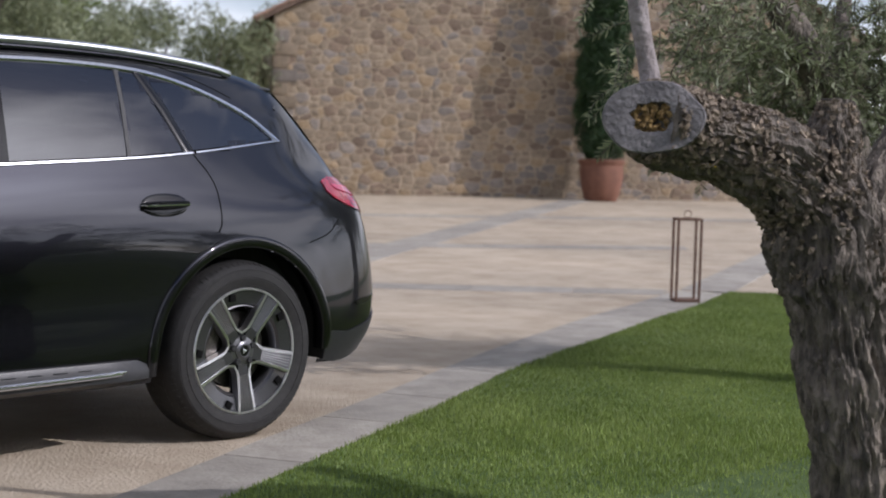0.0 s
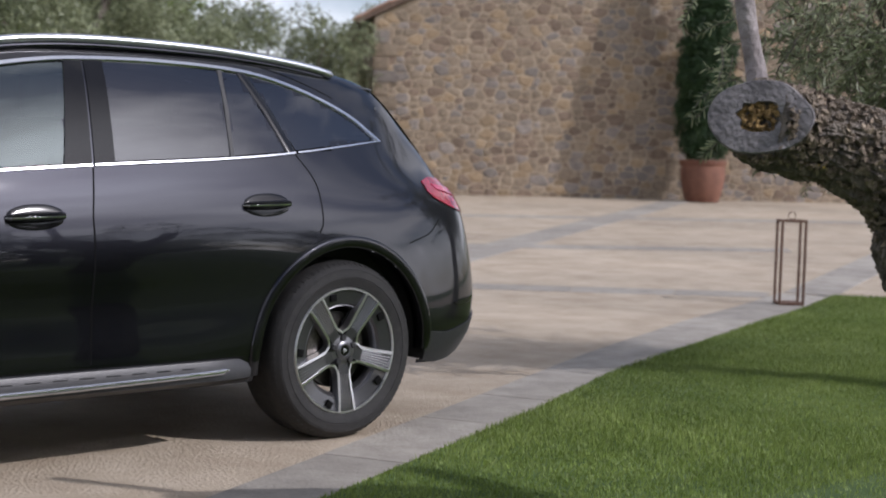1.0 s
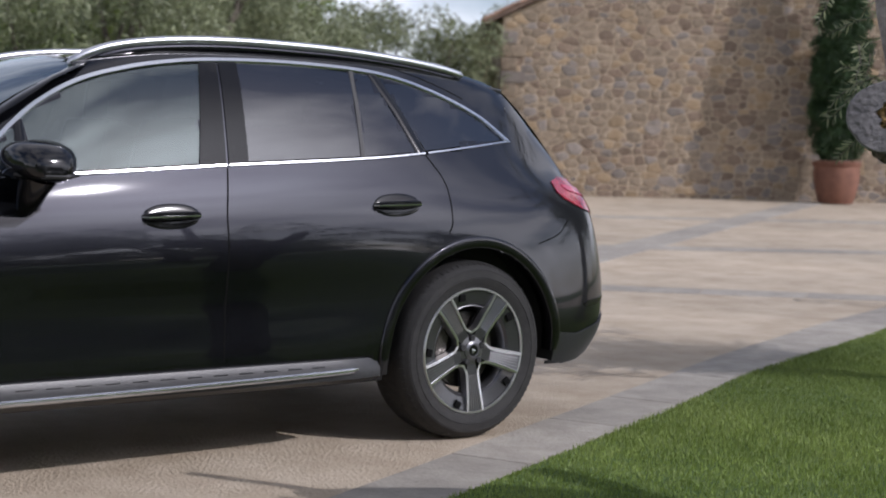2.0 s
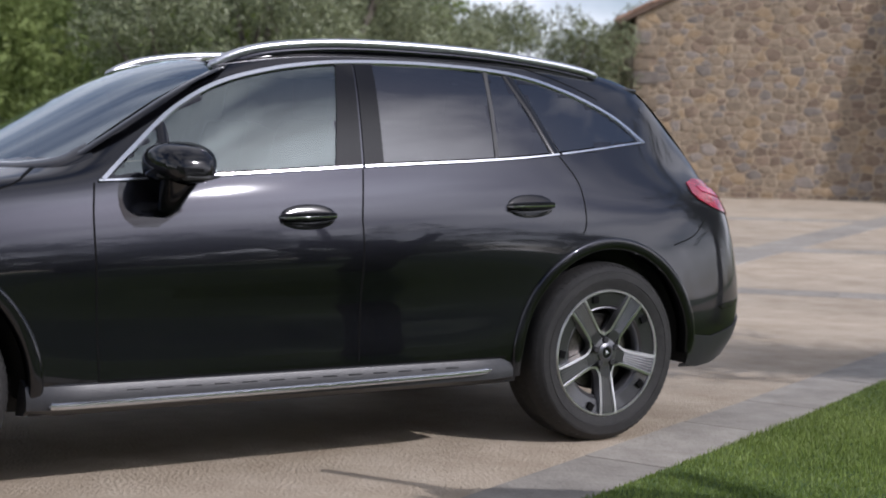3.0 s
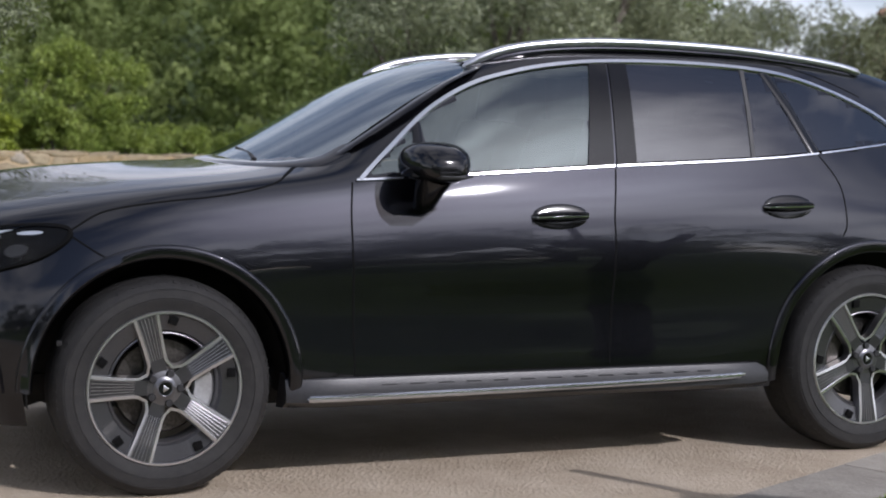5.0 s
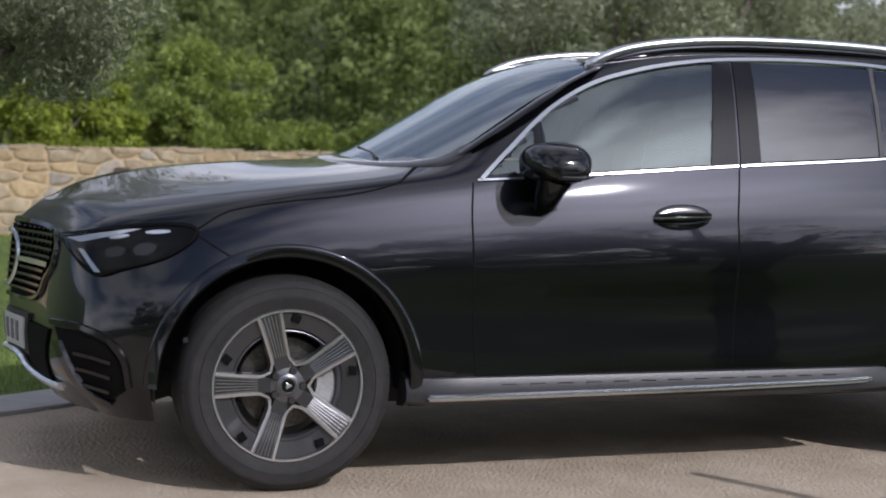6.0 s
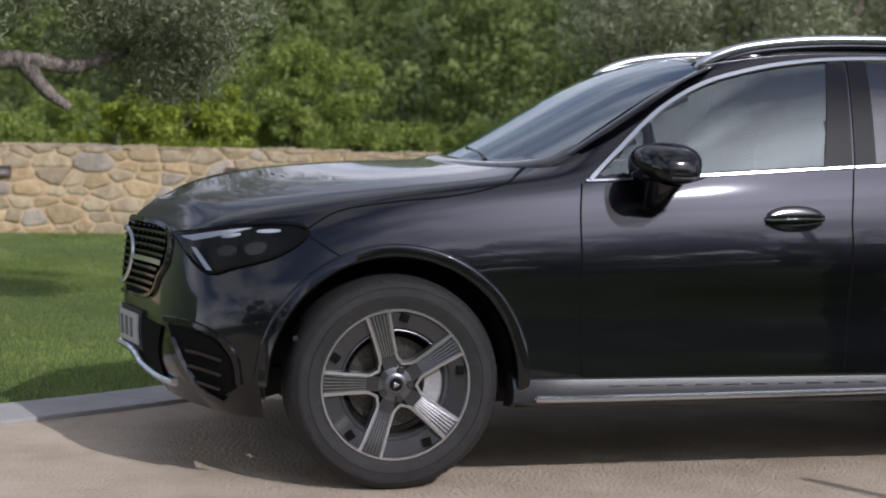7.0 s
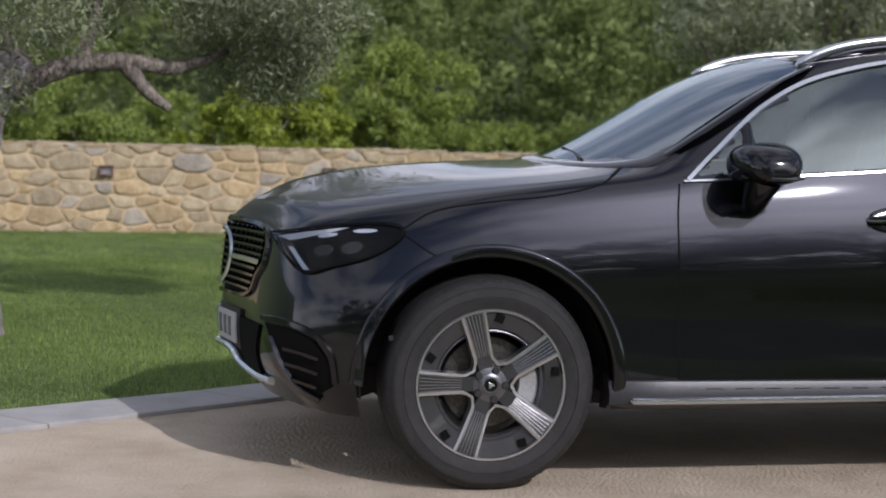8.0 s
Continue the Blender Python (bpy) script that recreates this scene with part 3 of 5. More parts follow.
part("cowl_panel", ribbon(smooth_line([(-2.2, .2), (-2.32, .205), (-2.44, .34), (-2.52, .55), (-2.55, .75), (-2.555, MID), (-2.55, 2 * MID - .75), (-2.52, 2 * MID - .55), (-2.44, 2 * MID - .34), (-2.32, 2 * MID - .205)], 6),
                          lambda x, y, lift: (lambda p: p if y <= MID else Vector((p.x, 2 * MID - p.y, p.z)))(on_top(x, min(y, 2 * MID - y), lift)), .085, .006, .006), PAINT, panels["body_shell"], "smooth cowl below the windscreen")
tube(bm, [on_top(-2.46, .5, .004), on_top(-2.44, .65, .005), on_top(-2.44, .85, .005)], [.009, .007, .005], 6)
part("wiper", bm, PLASTIC, car, "black windscreen wiper")

# pillars between the panes
both("window_pillar", lambda: patch([(-1.285, belt_z(-1.285) + .006), (-1.172, belt_z(-1.172) + .006), (-1.117, top_z(-1.117) - .006), (-1.192, top_z(-1.192) - .006)], on_side, 0.005, 0.08), PILLAR_BLACK, "front_door", "satin black pillar cover")
both("window_pillar", lambda: patch([(-1.16, belt_z(-1.16) + .006), (-1.074, belt_z(-1.074) + .006), (-1.026, top_z(-1.026) - .006), (-1.106, top_z(-1.106) - .006)], on_side, 0.005, 0.08), PILLAR_BLACK, "rear_door", "satin black pillar cover")
both("glass_run", lambda: ribbon([(-.54, belt_z(-.54)), (-.51, 1.38), (-.482, top_z(-.482))], on_side, .024, .005), PLASTIC, "rear_door", "black rubber glass run")
both("window_frame", lambda: ribbon([(-.233, belt_z(-.233)), (-.305, 1.38), (-.377, top_z(-.377))], on_side, .05, .006), BLACK_GLOSS, "rear_door", "gloss black door frame")
both("window_frame", lambda: ribbon([(-1.955, belt_z(-1.955)), (-1.95, 1.2), (-1.945, 1.28)], on_side, .035, .005), BLACK_GLOSS, "front_door", "gloss black mirror triangle edge")

# bright trim round the windows
both("window_trim", lambda: ribbon([tuple(q) for q in top_line], on_side, .018, .01, .01), CHROME, "body_shell", "bright aluminium window arch")
for a, b, owner in ((-2.205, -1.172, "front_door"), (-1.16, -.215, "rear_door"), (-.2, .325, "body_shell")):
    both("belt_trim", lambda a=a, b=b: ribbon([(x, belt_z(x)) for x in np.linspace(a, b, 16)], on_side, .0095, .008, .008), CHROME, owner, "bright aluminium belt strip")

# shut lines
FRONT_DOOR_GAP = [(-2.222, 1.06), (-2.238, .95), (-2.24, .8), (-2.232, .6), (-2.222, .385)]
both("shut_line", lambda: ribbon(smooth_line(FRONT_DOOR_GAP, 6), on_side, .007, .0012, .001), GAP, "front_door")
both("shut_line", lambda: ribbon([(float(np.interp(z, (.4, .95, 1.13), (-1.208, -1.2, -1.168))), z) for z in np.linspace(.40, 1.13, 20)], on_side, .007, .0012, .001), GAP, "rear_door")
both("shut_line", lambda: ribbon(smooth_line([(-.215, 1.205), (-.155, 1.12), (-.133, 1.05), (-.135, .93), (-.16, .88)], 6), on_side, .007, .0012, .001), GAP, "rear_door")
both("shut_line", lambda: ribbon([(x, .386) for x in np.linspace(-2.22, -.53, 24)], on_side, .008, .0012, .001), GAP, "front_door")
both("shut_line", lambda: ribbon(smooth_line([(-3.19, .885), (-3.08, .948), (-2.9, .983), (-2.69, 1.008), (-2.52, 1.045), (-2.44, 1.085), (-2.36, 1.125)], 8), on_side, .006, .0012, .001), GAP, "bonnet")
both("shut_line", lambda: ribbon(smooth_line([(-3.19, .87), (-3.1, .81), (-3.05, .79)], 6), on_side, .006, .0012, .001), GAP, "front_bumper")
both("shut_line", lambda: ribbon(smooth_line([(.36, .83), (.5, .87), (.58, .93)], 6), on_side, .006, .0012, .001), GAP, "rear_bumper")

# sills with their bright strip
for side in (False, True):
    bm = bmesh.new()
    prof = [(.05, .395), (-.012, .378), (-.03, .335), (-.028, .30), (.02, .275), (.1, .265)]
    rows = []
    for x in np.linspace(-2.47, -.49, 20):
        tuck = 0.03 * max(0, (abs(x + 1.48) - .85) / .14) ** 2
        drop = (x + 2.47) / 1.98 * 0.004
        rows.append([bm.verts.new((x, y + tuck, z + drop)) for y, z in prof])
    for a, b in zip(rows, rows[1:]):
        for k in range(len(prof) - 1):
            bm.faces.new((a[k], a[k + 1], b[k + 1], b[k]))
    bm.faces.new(rows[0]), bm.faces.new(rows[-1])
    sill = part("side_sill", flip(bm) if side else bm, SILL_GREY, car, "dark grey side step with ribbed top")
    bm = bmesh.new()
    pts = [(-2.40, -.022, .316), (-2.3, -.037, .314), (-1.5, -.04, .322), (-.75, -.037, .335), (-.62, -.03, .343)]
    tube(bm, smooth_line(pts, 6), [.006] + [.012] * 22 + [.009, .006], 8, squash=.7)
    part("bright_strip", flip(bm) if side else bm, CHROME, sill, "bright metal strip along the sill")
    for x in np.linspace(-2.1, -.8, 13):
        bm = bmesh.new()
        box(bm, (.06, .004, .007), (x, -.021, .352 + (x + 2.47) * .004), rot=Matrix.Rotation(radians(12), 4, "X"), bevel=.002)
        part("tread_pad", flip(bm) if side else bm, SILL_GREY, sill)


# arch mouldings
def arch(hub, start, end, inner=.428, outer=.476):
    bm = bmesh.new()
    rows = []
    for a in np.linspace(radians(start), radians(end), 60):
        c, s = math.cos(a), math.sin(a)
        y0 = min(on_side(hub + c * outer, max(.29, HUB_Z + s * outer)).y, .06)
        y1 = min(y0, .02)
        rows.append([bm.verts.new((hub + c * r, y, HUB_Z + s * r)) for r, y in
                     ((outer, y0 + .004), (outer - .001, y0 - .006), (outer - .006, y0 - .011), (outer - .014, y0 - .013), (inner + .012, y1 - .012), (inner + .004, y1 - .008), (inner, y1), (inner + .002, y1 + .06))])
    for p, q in zip(rows, rows[1:]):
        for k in range(7):
            bm.faces.new((p[k], p[k + 1], q[k + 1], q[k]))
    return bm


both("arch_moulding", lambda: arch(FRONT_X, -6, 181), PAINT, "", "painted wheel arch lip")
both("arch_moulding", lambda: arch(0.0, -2, 188, .446, .498), PAINT, "", "painted wheel arch lip")


# wheels


def build_wheel(turn):
    """Meshes of a wheel about its hub; the face looks to -y. Pairs of name, bmesh, material, label."""
    out = []
    bm = bmesh.new()
    prof = [(.256, .012), (.262, -.004), (.285, -.012), (.31, -.014), (.335, -.010), (.352, .006), (.362, .022), (.3685, .05), (.37, .115), (.3685, .18), (.362, .208), (.35, .225), (.31, .242), (.262, .232), (.256, .2)]
    lathe(bm, prof[:3] + [(.300, -.0145), (.302, -.0125), (.304, -.0148)] + prof[3:4] + [(.330, -.0125), (.332, -.0095)] + prof[4:], 96)
    for v in bm.verts:
        if v.co.z < -.362:
            v.co.z = -.368
    out.append(("tyre", bm, RUBBER, "black road tyre with dusty tread"))
    bm = bmesh.new()
    for k in range(64):
        a = 2 * math.pi * k / 64
        for row, (y, wid) in enumerate(((.085, .04), (.14, .04))):
            r = .3642
            b = a + (row % 2) * .05
            if math.sin(b) < -.97:
                continue
            box(bm, (.012, wid, .026), (r * math.cos(b), y, r * math.sin(b)), rot=Matrix.Rotation(-b, 4, "Y") @ Matrix.Rotation(.25 * (1 if row % 2 else -1), 4, "X"))
    for k in range(80):
        a = 2 * math.pi * k / 80
        if math.sin(a) < -.96:
            continue
        box(bm, (.02, .004, .007), (.3575 * math.cos(a), .0145, .3575 * math.sin(a)), rot=Matrix.Rotation(-a, 4, "Y") @ Matrix.Rotation(radians(58), 4, "Z"))
    out.append(("tread", bm, RUBBER, ""))
    bm = bmesh.new()
    lathe(bm, [(.262, -.002), (.258, -.008), (.252, -.008), (.249, -.003), (.249, .012)], 96)
    out.append(("rim_lip", bm, WHEEL_CUT, "bright machined rim edge"))
    bm = bmesh.new()
    lathe(bm, [(.2495, -.003), (.247, .002), (.195, .012), (.186, .024), (.2, .16), (.25, .2)], 96)
    out.append(("barrel", bm, WHEEL_DARK, "graphite wheel rim"))
    bm = bmesh.new()
    lathe(bm, [(.188, .0225), (.184, .021), (.178, .03), (.178, .06)], 96)
    out.append(("inner_ring", bm, HUB_GREY, ""))
    bm = bmesh.new()
    lathe(bm, [(.0, .006), (.03, .006), (.062, .014), (.068, .03), (.068, .09)], 48)
    out.append(("hub", bm, HUB_GREY, ""))
    for k in range(5):
        a = turn + k * 2 * math.pi / 5
        rot = Matrix.Rotation(-a, 4, "Y")
        bm = bmesh.new()
        rows = []
        for r, half, y in ((.03, .022, .014), (.09, .026, .012), (.16, .030, .004), (.2, .033, -.002), (.249, .037, -.006)):
            rows.append([bm.verts.new(rot @ Vector((r, q, p))) for p, q in ((-half - .008, y + .05), (-half, y), (half, y), (half + .008, y + .05))])
        for p, q in zip(rows, rows[1:]):
            for i in range(3):
                bm.faces.new((p[i], p[i + 1], q[i + 1], q[i]))
        out.append(("spoke", bm, WHEEL_DARK, "graphite spoke"))
        for s in (-1, 1):
            bm = bmesh.new()
            rows = []
            edge = ((.058, .042), (.072, .036), (.085, .029), (.1, .027), (.16, .030), (.2, .033), (.249, .037))
            for r, half in edge:
                y = np.interp(r, (.05, .09, .16, .2, .249), (.016, .012, .004, -.002, -.006))
                rows.append([bm.verts.new(rot @ Vector((r, y + dy, s * (half + dh)))) for dh, dy in ((.011, .03), (.007, -.003), (-.003, -.004), (-.004, .003))])
            for p, q in zip(rows, rows[1:]):
                for i in range(3):
                    bm.faces.new((p[i], p[i + 1], q[i + 1], q[i]))
            out.append(("spoke_edge", bm, WHEEL_CUT, "bright machined spoke edge"))
        bm = bmesh.new()
        for i in range(6):
            c = (i - 2.5) / 2.5
            tube(bm, [rot @ Vector((r, np.interp(r, (.05, .09, .16, .2, .249), (.016, .012, .004, -.002, -.006)) - .0005, c * h)) for r, h in ((.10, .020), (.16, .0235), (.2, .0265), (.247, .031))], .0012, 5)
        out.append(("spoke_rib", bm, RIB, "fine bright ribs"))
        b = a + math.pi / 5
        rot = Matrix.Rotation(-b, 4, "Y")
        bm = bmesh.new()
        box(bm, (.028, .012, .03), rot @ Vector((.222, .001, .055)), rot=rot, bevel=.003)
        out.append(("rim_pocket", bm, GAP, ""))
        bm = bmesh.new()
        lathe(bm, [(0, -.006), (.011, -.006), (.0135, -.002), (.0135, .02)], 12, at=rot @ Vector((.052, .006, 0)))
        out.append(("wheel_bolt", bm, PLASTIC, "dark wheel bolt"))
    bm = bmesh.new()
    lathe(bm, [(.022, .0), (.0245, -.003), (.027, -.003), (.03, .001), (.04, .004), (.042, .02)], 36)
    out.append(("centre_cap", bm, HUB_GREY, "grey metal centre cap"))
    bm = bmesh.new()
    lathe(bm, [(0, -.001), (.022, -.001), (.024, .002)], 32)
    out.append(("cap_face", bm, BLACK_GLOSS, "dark cap face"))
    bm = bmesh.new()
    lathe(bm, [(0, -.004), (.008, -.003), (.016, .0)], 3)
    out.append(("cap_badge", bm, WHEEL_CUT, "plain silver badge"))
    return out


def brake(flipped):
    bm = bmesh.new()
    lathe(bm, [(.07, .075), (.155, .075), (.16, .08), (.16, .1), (.07, .1)], 48)
    for k in range(30):
        a = 2 * math.pi * k / 30
        lathe(bm, [(.0, .074), (.004, .074), (.004, .076)], 6, at=(math.cos(a) * (.1 + .04 * (k % 3) / 2), 0, math.sin(a) * (.1 + .04 * (k % 3) / 2)))
    return bm


for hub, spin, size in ((FRONT_X, 106, 1.0), (0.0, 57, 1.035)):
    for far in (False, True):
        w = new("wheel")
        w.parent = car
        w.location = (hub - (.008 if size > 1 else 0), 2 * MID if far else 0.0, HUB_Z * size - .004)
        w.scale = (size, size, size)
        if far:
            w.rotation_euler = (0, 0, math.pi)
        tagged(w, "five-spoke graphite and silver alloy wheel")
        for name, bm, material, text in build_wheel(radians(spin)):
            tagged(part(name, bm, material, w, text), kind="stuff" if name == "tread" else "")
        part("brake_disc", brake(far), DISC, w, "steel brake disc")
        bm = bmesh.new()
        rows = []
        for a in np.linspace(radians(-38), radians(32), 9) + (0 if hub < -1 else math.pi):
            rows.append([bm.verts.new((r * math.cos(a), y, r * math.sin(a))) for r, y in ((.105, .07), (.11, .045), (.165, .04), (.178, .05), (.178, .12))])
        for p, q in zip(rows, rows[1:]):
            for i in range(4):
                bm.faces.new((p[i], p[i + 1], q[i + 1], q[i]))
        bm.faces.new(rows[0]), bm.faces.new(rows[-1])
        part("brake_caliper", bm, CALIPER if hub < -1 else DISC, w, "grey brake caliper")


# door handles in their dished recesses
def handle_bm(x, z, kind):
    bm = bmesh.new()
    rows = []
    n = 17
    for i in range(n):
        u = -1 + 2 * i / (n - 1)
        w = math.sqrt(max(0, 1 - abs(u) ** 2.2))
        xx = x + u * .118
        y = on_side(xx, z).y
        tilt = u * .004
        if kind == "dish":
            hh = .046 * w + .0005
            rows.append([bm.verts.new((xx, on_side(xx, z + s * hh).y - d, z + tilt + s * hh)) for s, d in ((1, .001), (.8, .004), (.3, .004), (-.3, .004), (-.8, .004), (-1, .001))])
        else:
            hh = (.016 if kind == "grip" else .0075) * (w ** .5 * .6 + .4)
            deep = (.036 if kind == "grip" else .040) * w ** .4 + .003
            rows.append([bm.verts.new((xx, y - deep * k, z + .002 + tilt + s * hh)) for s, k in (((1, .55), (.7, 1), (-.7, 1), (-1, .55)) if kind == "grip" else ((1.2, .5), (.2, 1), (-.5, .96), (-1, .6)))])
    for p, q in zip(rows, rows[1:]):
        for k in range(len(p) - 1):
            bm.faces.new((p[k], p[k + 1], q[k + 1], q[k]))
    return bm


for x, z, owner in ((-1.428, .949, "front_door"), (-.415, .996, "rear_door")):
    both("handle_recess", lambda x=x, z=z: handle_bm(x, z, "dish"), BLACK_GLOSS, owner, "gloss black handle recess")
    both("door_handle", lambda x=x, z=z: handle_bm(x, z, "grip"), BLACK_GLOSS, owner, "gloss dark door handle")
    both("handle_strip", lambda x=x, z=z: handle_bm(x, z, "strip"), CHROME, owner, "bright strip on the handle")


# mirrors
def mirror_bm(kind):
    bm = bmesh.new()
    if kind == "shell":
        rings = []
        for i in range(13):
            u = i / 12
            y = .03 - u * .22
            k = math.sin(math.pi * min(1, .38 + u * .6)) ** .36
            top, low = 1.10 + .112 * k, 1.10 - .04 * k
            half = .122 * k
            x0 = -1.952 - .008 * u
            rings.append([bm.verts.new((x0 + half * math.copysign(abs(math.cos(a)) ** .75, math.cos(a)), y, (top + low) / 2 + (top - low) / 2 * math.copysign(abs(math.sin(a)) ** .8, math.sin(a)))) for a in np.linspace(0, 2 * math.pi, 24, endpoint=False)])
        for a, b in zip(rings, rings[1:]):
            for k in range(24):
                bm.faces.new((a[k], a[(k + 1) % 24], b[(k + 1) % 24], b[k]))
        bm.faces.new(rings[0]), bm.faces.new(rings[-1][::-1])
    elif kind == "foot":
        tube(bm, [(-1.96, .085, .985), (-1.965, .02, 1.0), (-1.975, -.04, 1.05), (-1.965, -.07, 1.1)], [.045, .052, .066, .085], 14, squash=.8)
    else:
        tube(bm, [(-2.06, -.09, 1.095), (-1.99, -.185, 1.09), (-1.91, -.185, 1.09), (-1.845, -.11, 1.095)], [.006, .009, .009, .006], 6)
    return bm


for far in (False, True):
    owner = panels["front_door_far" if far else "front_door"]
    m = part("door_mirror", flip(mirror_bm("shell")) if far else mirror_bm("shell"), BLACK_GLOSS, owner, "gloss black door mirror")
    part("mirror_foot", flip(mirror_bm("foot")) if far else mirror_bm("foot"), BLACK_GLOSS, owner)
    part("mirror_lamp", flip(mirror_bm("lamp")) if far else mirror_bm("lamp"), PLASTIC, owner, "thin turn signal strip")

# roof rails
def rail():
    bm = bmesh.new()
    pts = smooth_line([(-1.70, .335, 1.497), (-1.62, .325, 1.542), (-1.5, .32, 1.58), (-1.3, .32, 1.61), (-1.05, .32, 1.626), (-.75, .325, 1.63), (-.45, .33, 1.624), (-.15, .335, 1.604), (.05, .34, 1.582), (.16, .345, 1.56)], 5)
    tube(bm, pts, [.006] + [.017] * (len(pts) - 2) + [.006], 10)
    return bm


both("roof_rail", rail, SATIN, "", "satin aluminium roof rail")
both("rail_base", lambda: (lambda b: (tube(b, smooth_line([(-1.66, .335, 1.498), (-1.5, .325, 1.555), (-1.3, .325, 1.585), (-1.05, .325, 1.602), (-.75, .33, 1.605), (-.45, .335, 1.6), (-.15, .34, 1.58), (.1, .345, 1.55)], 5), .011, 8), b)[1])(bmesh.new()), PAINT, "", "painted rail base")
both("rail_gap", lambda: ribbon([(x, top_z(x) + .048) for x in np.linspace(-1.5, .1, 24)], on_side, .006, .001, .001), GAP, "body_shell")

# lamps, grille, bumper pieces, plates
HEADLAMP = [(-3.60, .842), (-3.40, .884), (-3.26, .897), (-3.19, .886), (-3.21, .845), (-3.30, .79), (-3.42, .752), (-3.51, .725), (-3.57, .79)]


def lamp_place(x, z, lift):
    p = on_side(x, z, lift)
    return p


both("headlamp", lambda: patch([tuple(q) for q in HEADLAMP], lamp_place, .004, .03, .008), GAP, "", "dark headlamp housing")
def oval(cx, cz, a, b, lean=0.0):
    return [(cx + a * math.cos(t), cz + b * math.sin(t) + lean * a * math.cos(t)) for t in np.linspace(0, 2 * math.pi, 17)[:-1]]


for name, outline, material in (("lamp_brow", [(-3.585, .836), (-3.50, .858), (-3.40, .876), (-3.36, .88), (-3.42, .862), (-3.55, .826)], LAMP_SILVER),
                                ("lamp_reflector", oval(-3.43, .852, .032, .006, .2), LAMP_SILVER),
                                ("lamp_reflector", oval(-3.31, .872, .04, .006, .08), LAMP_SILVER),
                                ("lamp_blade", [(-3.555, .805), (-3.541, .805), (-3.492, .733), (-3.51, .733)], LAMP_SILVER),
                                ("lamp_module", oval(-3.445, .802, .03, .018, .2), PLASTIC),
                                ("lamp_module", oval(-3.355, .815, .035, .02, .2), PLASTIC)):
    both(name, lambda o=outline: patch(o, lamp_place, .007, .03, .004), material, "", "headlamp detail")
both("lamp_seal", lambda: ribbon(smooth_line(HEADLAMP + HEADLAMP[:1], 4)[:-1], lamp_place, .014, .012, .012, closed=True), GAP, "", "black lamp surround")
both("headlamp_lens", lambda: patch([tuple(q) for q in HEADLAMP], lamp_place, .014, .03, .004), LAMP_GLASS, "", "clear headlamp lens")
TAIL = [(.535, 1.1), (.60, 1.118), (.70, 1.112), (.80, 1.09), (.85, 1.05), (.862, .985), (.845, .95), (.76, .968), (.66, .995), (.58, 1.025), (.545, 1.055)]
both("tail_lamp", lambda: patch(TAIL, on_side, .006, .03, .008), RED_LAMP, "", "deep red tail lamp")
both("tail_lamp_core", lambda: patch([(.60, 1.085), (.72, 1.072), (.83, 1.045), (.835, 1.015), (.72, 1.042), (.62, 1.062)], on_side, .009, .03, .004), RED_BRIGHT, "", "bright red light bar")

def front_place(y, z, lift):
    p = on_front(min(y, 2 * MID - y), z, lift)
    return p if y <= MID else Vector((p.x, 2 * MID - p.y, p.z))


GZ = .73
G_RIM = [(MID + .45 * math.copysign(abs(math.cos(a)) ** .4, math.cos(a)) * (1.0 - .12 * (math.sin(a) < 0)), GZ + .137 * math.copysign(abs(math.sin(a)) ** .5, math.sin(a))) for a in np.linspace(0, 2 * math.pi, 49)[:-1]]
grille = part("radiator_grille", patch(G_RIM, front_place, .002, .06, .02), GAP, car, "black radiator grille")
studs = bmesh.new()
for r in range(9):
    z = GZ - .104 + r * .026
    wide = .425 - (.045 if z < GZ else 0) - max(0, abs(z - GZ) - .06) * .5
    row = [(MID + t * wide, z) for t in np.linspace(-1, 1, 37)]
    part("grille_slat", ribbon(row, front_place, .013, .014, .012), BLACK_GLOSS, grille)
    for y, _ in row[1:-1:2]:
        box(studs, (.014, .007, .014), front_place(y, z + .013, .008), rot=Matrix.Rotation(radians(45), 4, "X"))
tagged(part("grille_mesh", studs, BLACK_GLOSS, grille), "small black grille studs", kind="stuff")
part("grille_frame", ribbon(G_RIM, front_place, .02, .012, .012, closed=True), BLACK_GLOSS, grille, "gloss black grille frame")
for s in (-1, 1):
    part("grille_bar", ribbon([(MID + s * t, GZ) for t in np.linspace(.1, .42, 13)], front_place, .026, .018, .016), CHROME, grille, "bright grille bar")
bm = bmesh.new()
tube(bm, [front_place(MID + .1 * math.cos(a), GZ + .1 * math.sin(a), .012) for a in np.linspace(0, 2 * math.pi, 33)], .011, 8, caps=False)
part("grille_ring", bm, CHROME, grille, "plain bright ring")
part("plate_holder", patch([(.62, .40), (2 * MID - .62, .40), (2 * MID - .62, .545), (.62, .545)], front_place, .012, .08, .012), PLASTIC, car, "black plate holder")
plate = part("number_plate", patch([(.645, .418), (2 * MID - .645, .418), (2 * MID - .645, .528), (.645, .528)], front_place, .02, .06, .006), PLATE, car, "white number plate")
for k in range(7):
    y = MID - .2 + k * .062
    part("plate_bar", patch([(y, .438), (y + .035, .438), (y + .035, .508), (y, .508)], front_place, .022, .06, .002), PLATE_INK, plate)
part("lower_grille", patch([(.44, .33), (2 * MID - .44, .33), (2 * MID - .38, .52), (.38, .52)], front_place, .009, .03, .012), GAP, panels["front_bumper"], "black lower grille")
bm = bmesh.new()
tube(bm, smooth_line([(*on_front(.36, .33, .012),), (*on_front(.5, .335, .016),), (*on_front(.65, .36, .02),), (*on_front(.72, .395, .02),), (*on_front(MID, .40, .022),), (*on_front(MID, .40, .022) + Vector((0, .19, -.005)),), (*(on_front(.65, .36, .02) * 1),)][:5], 5), .016, 8)
chin = bm
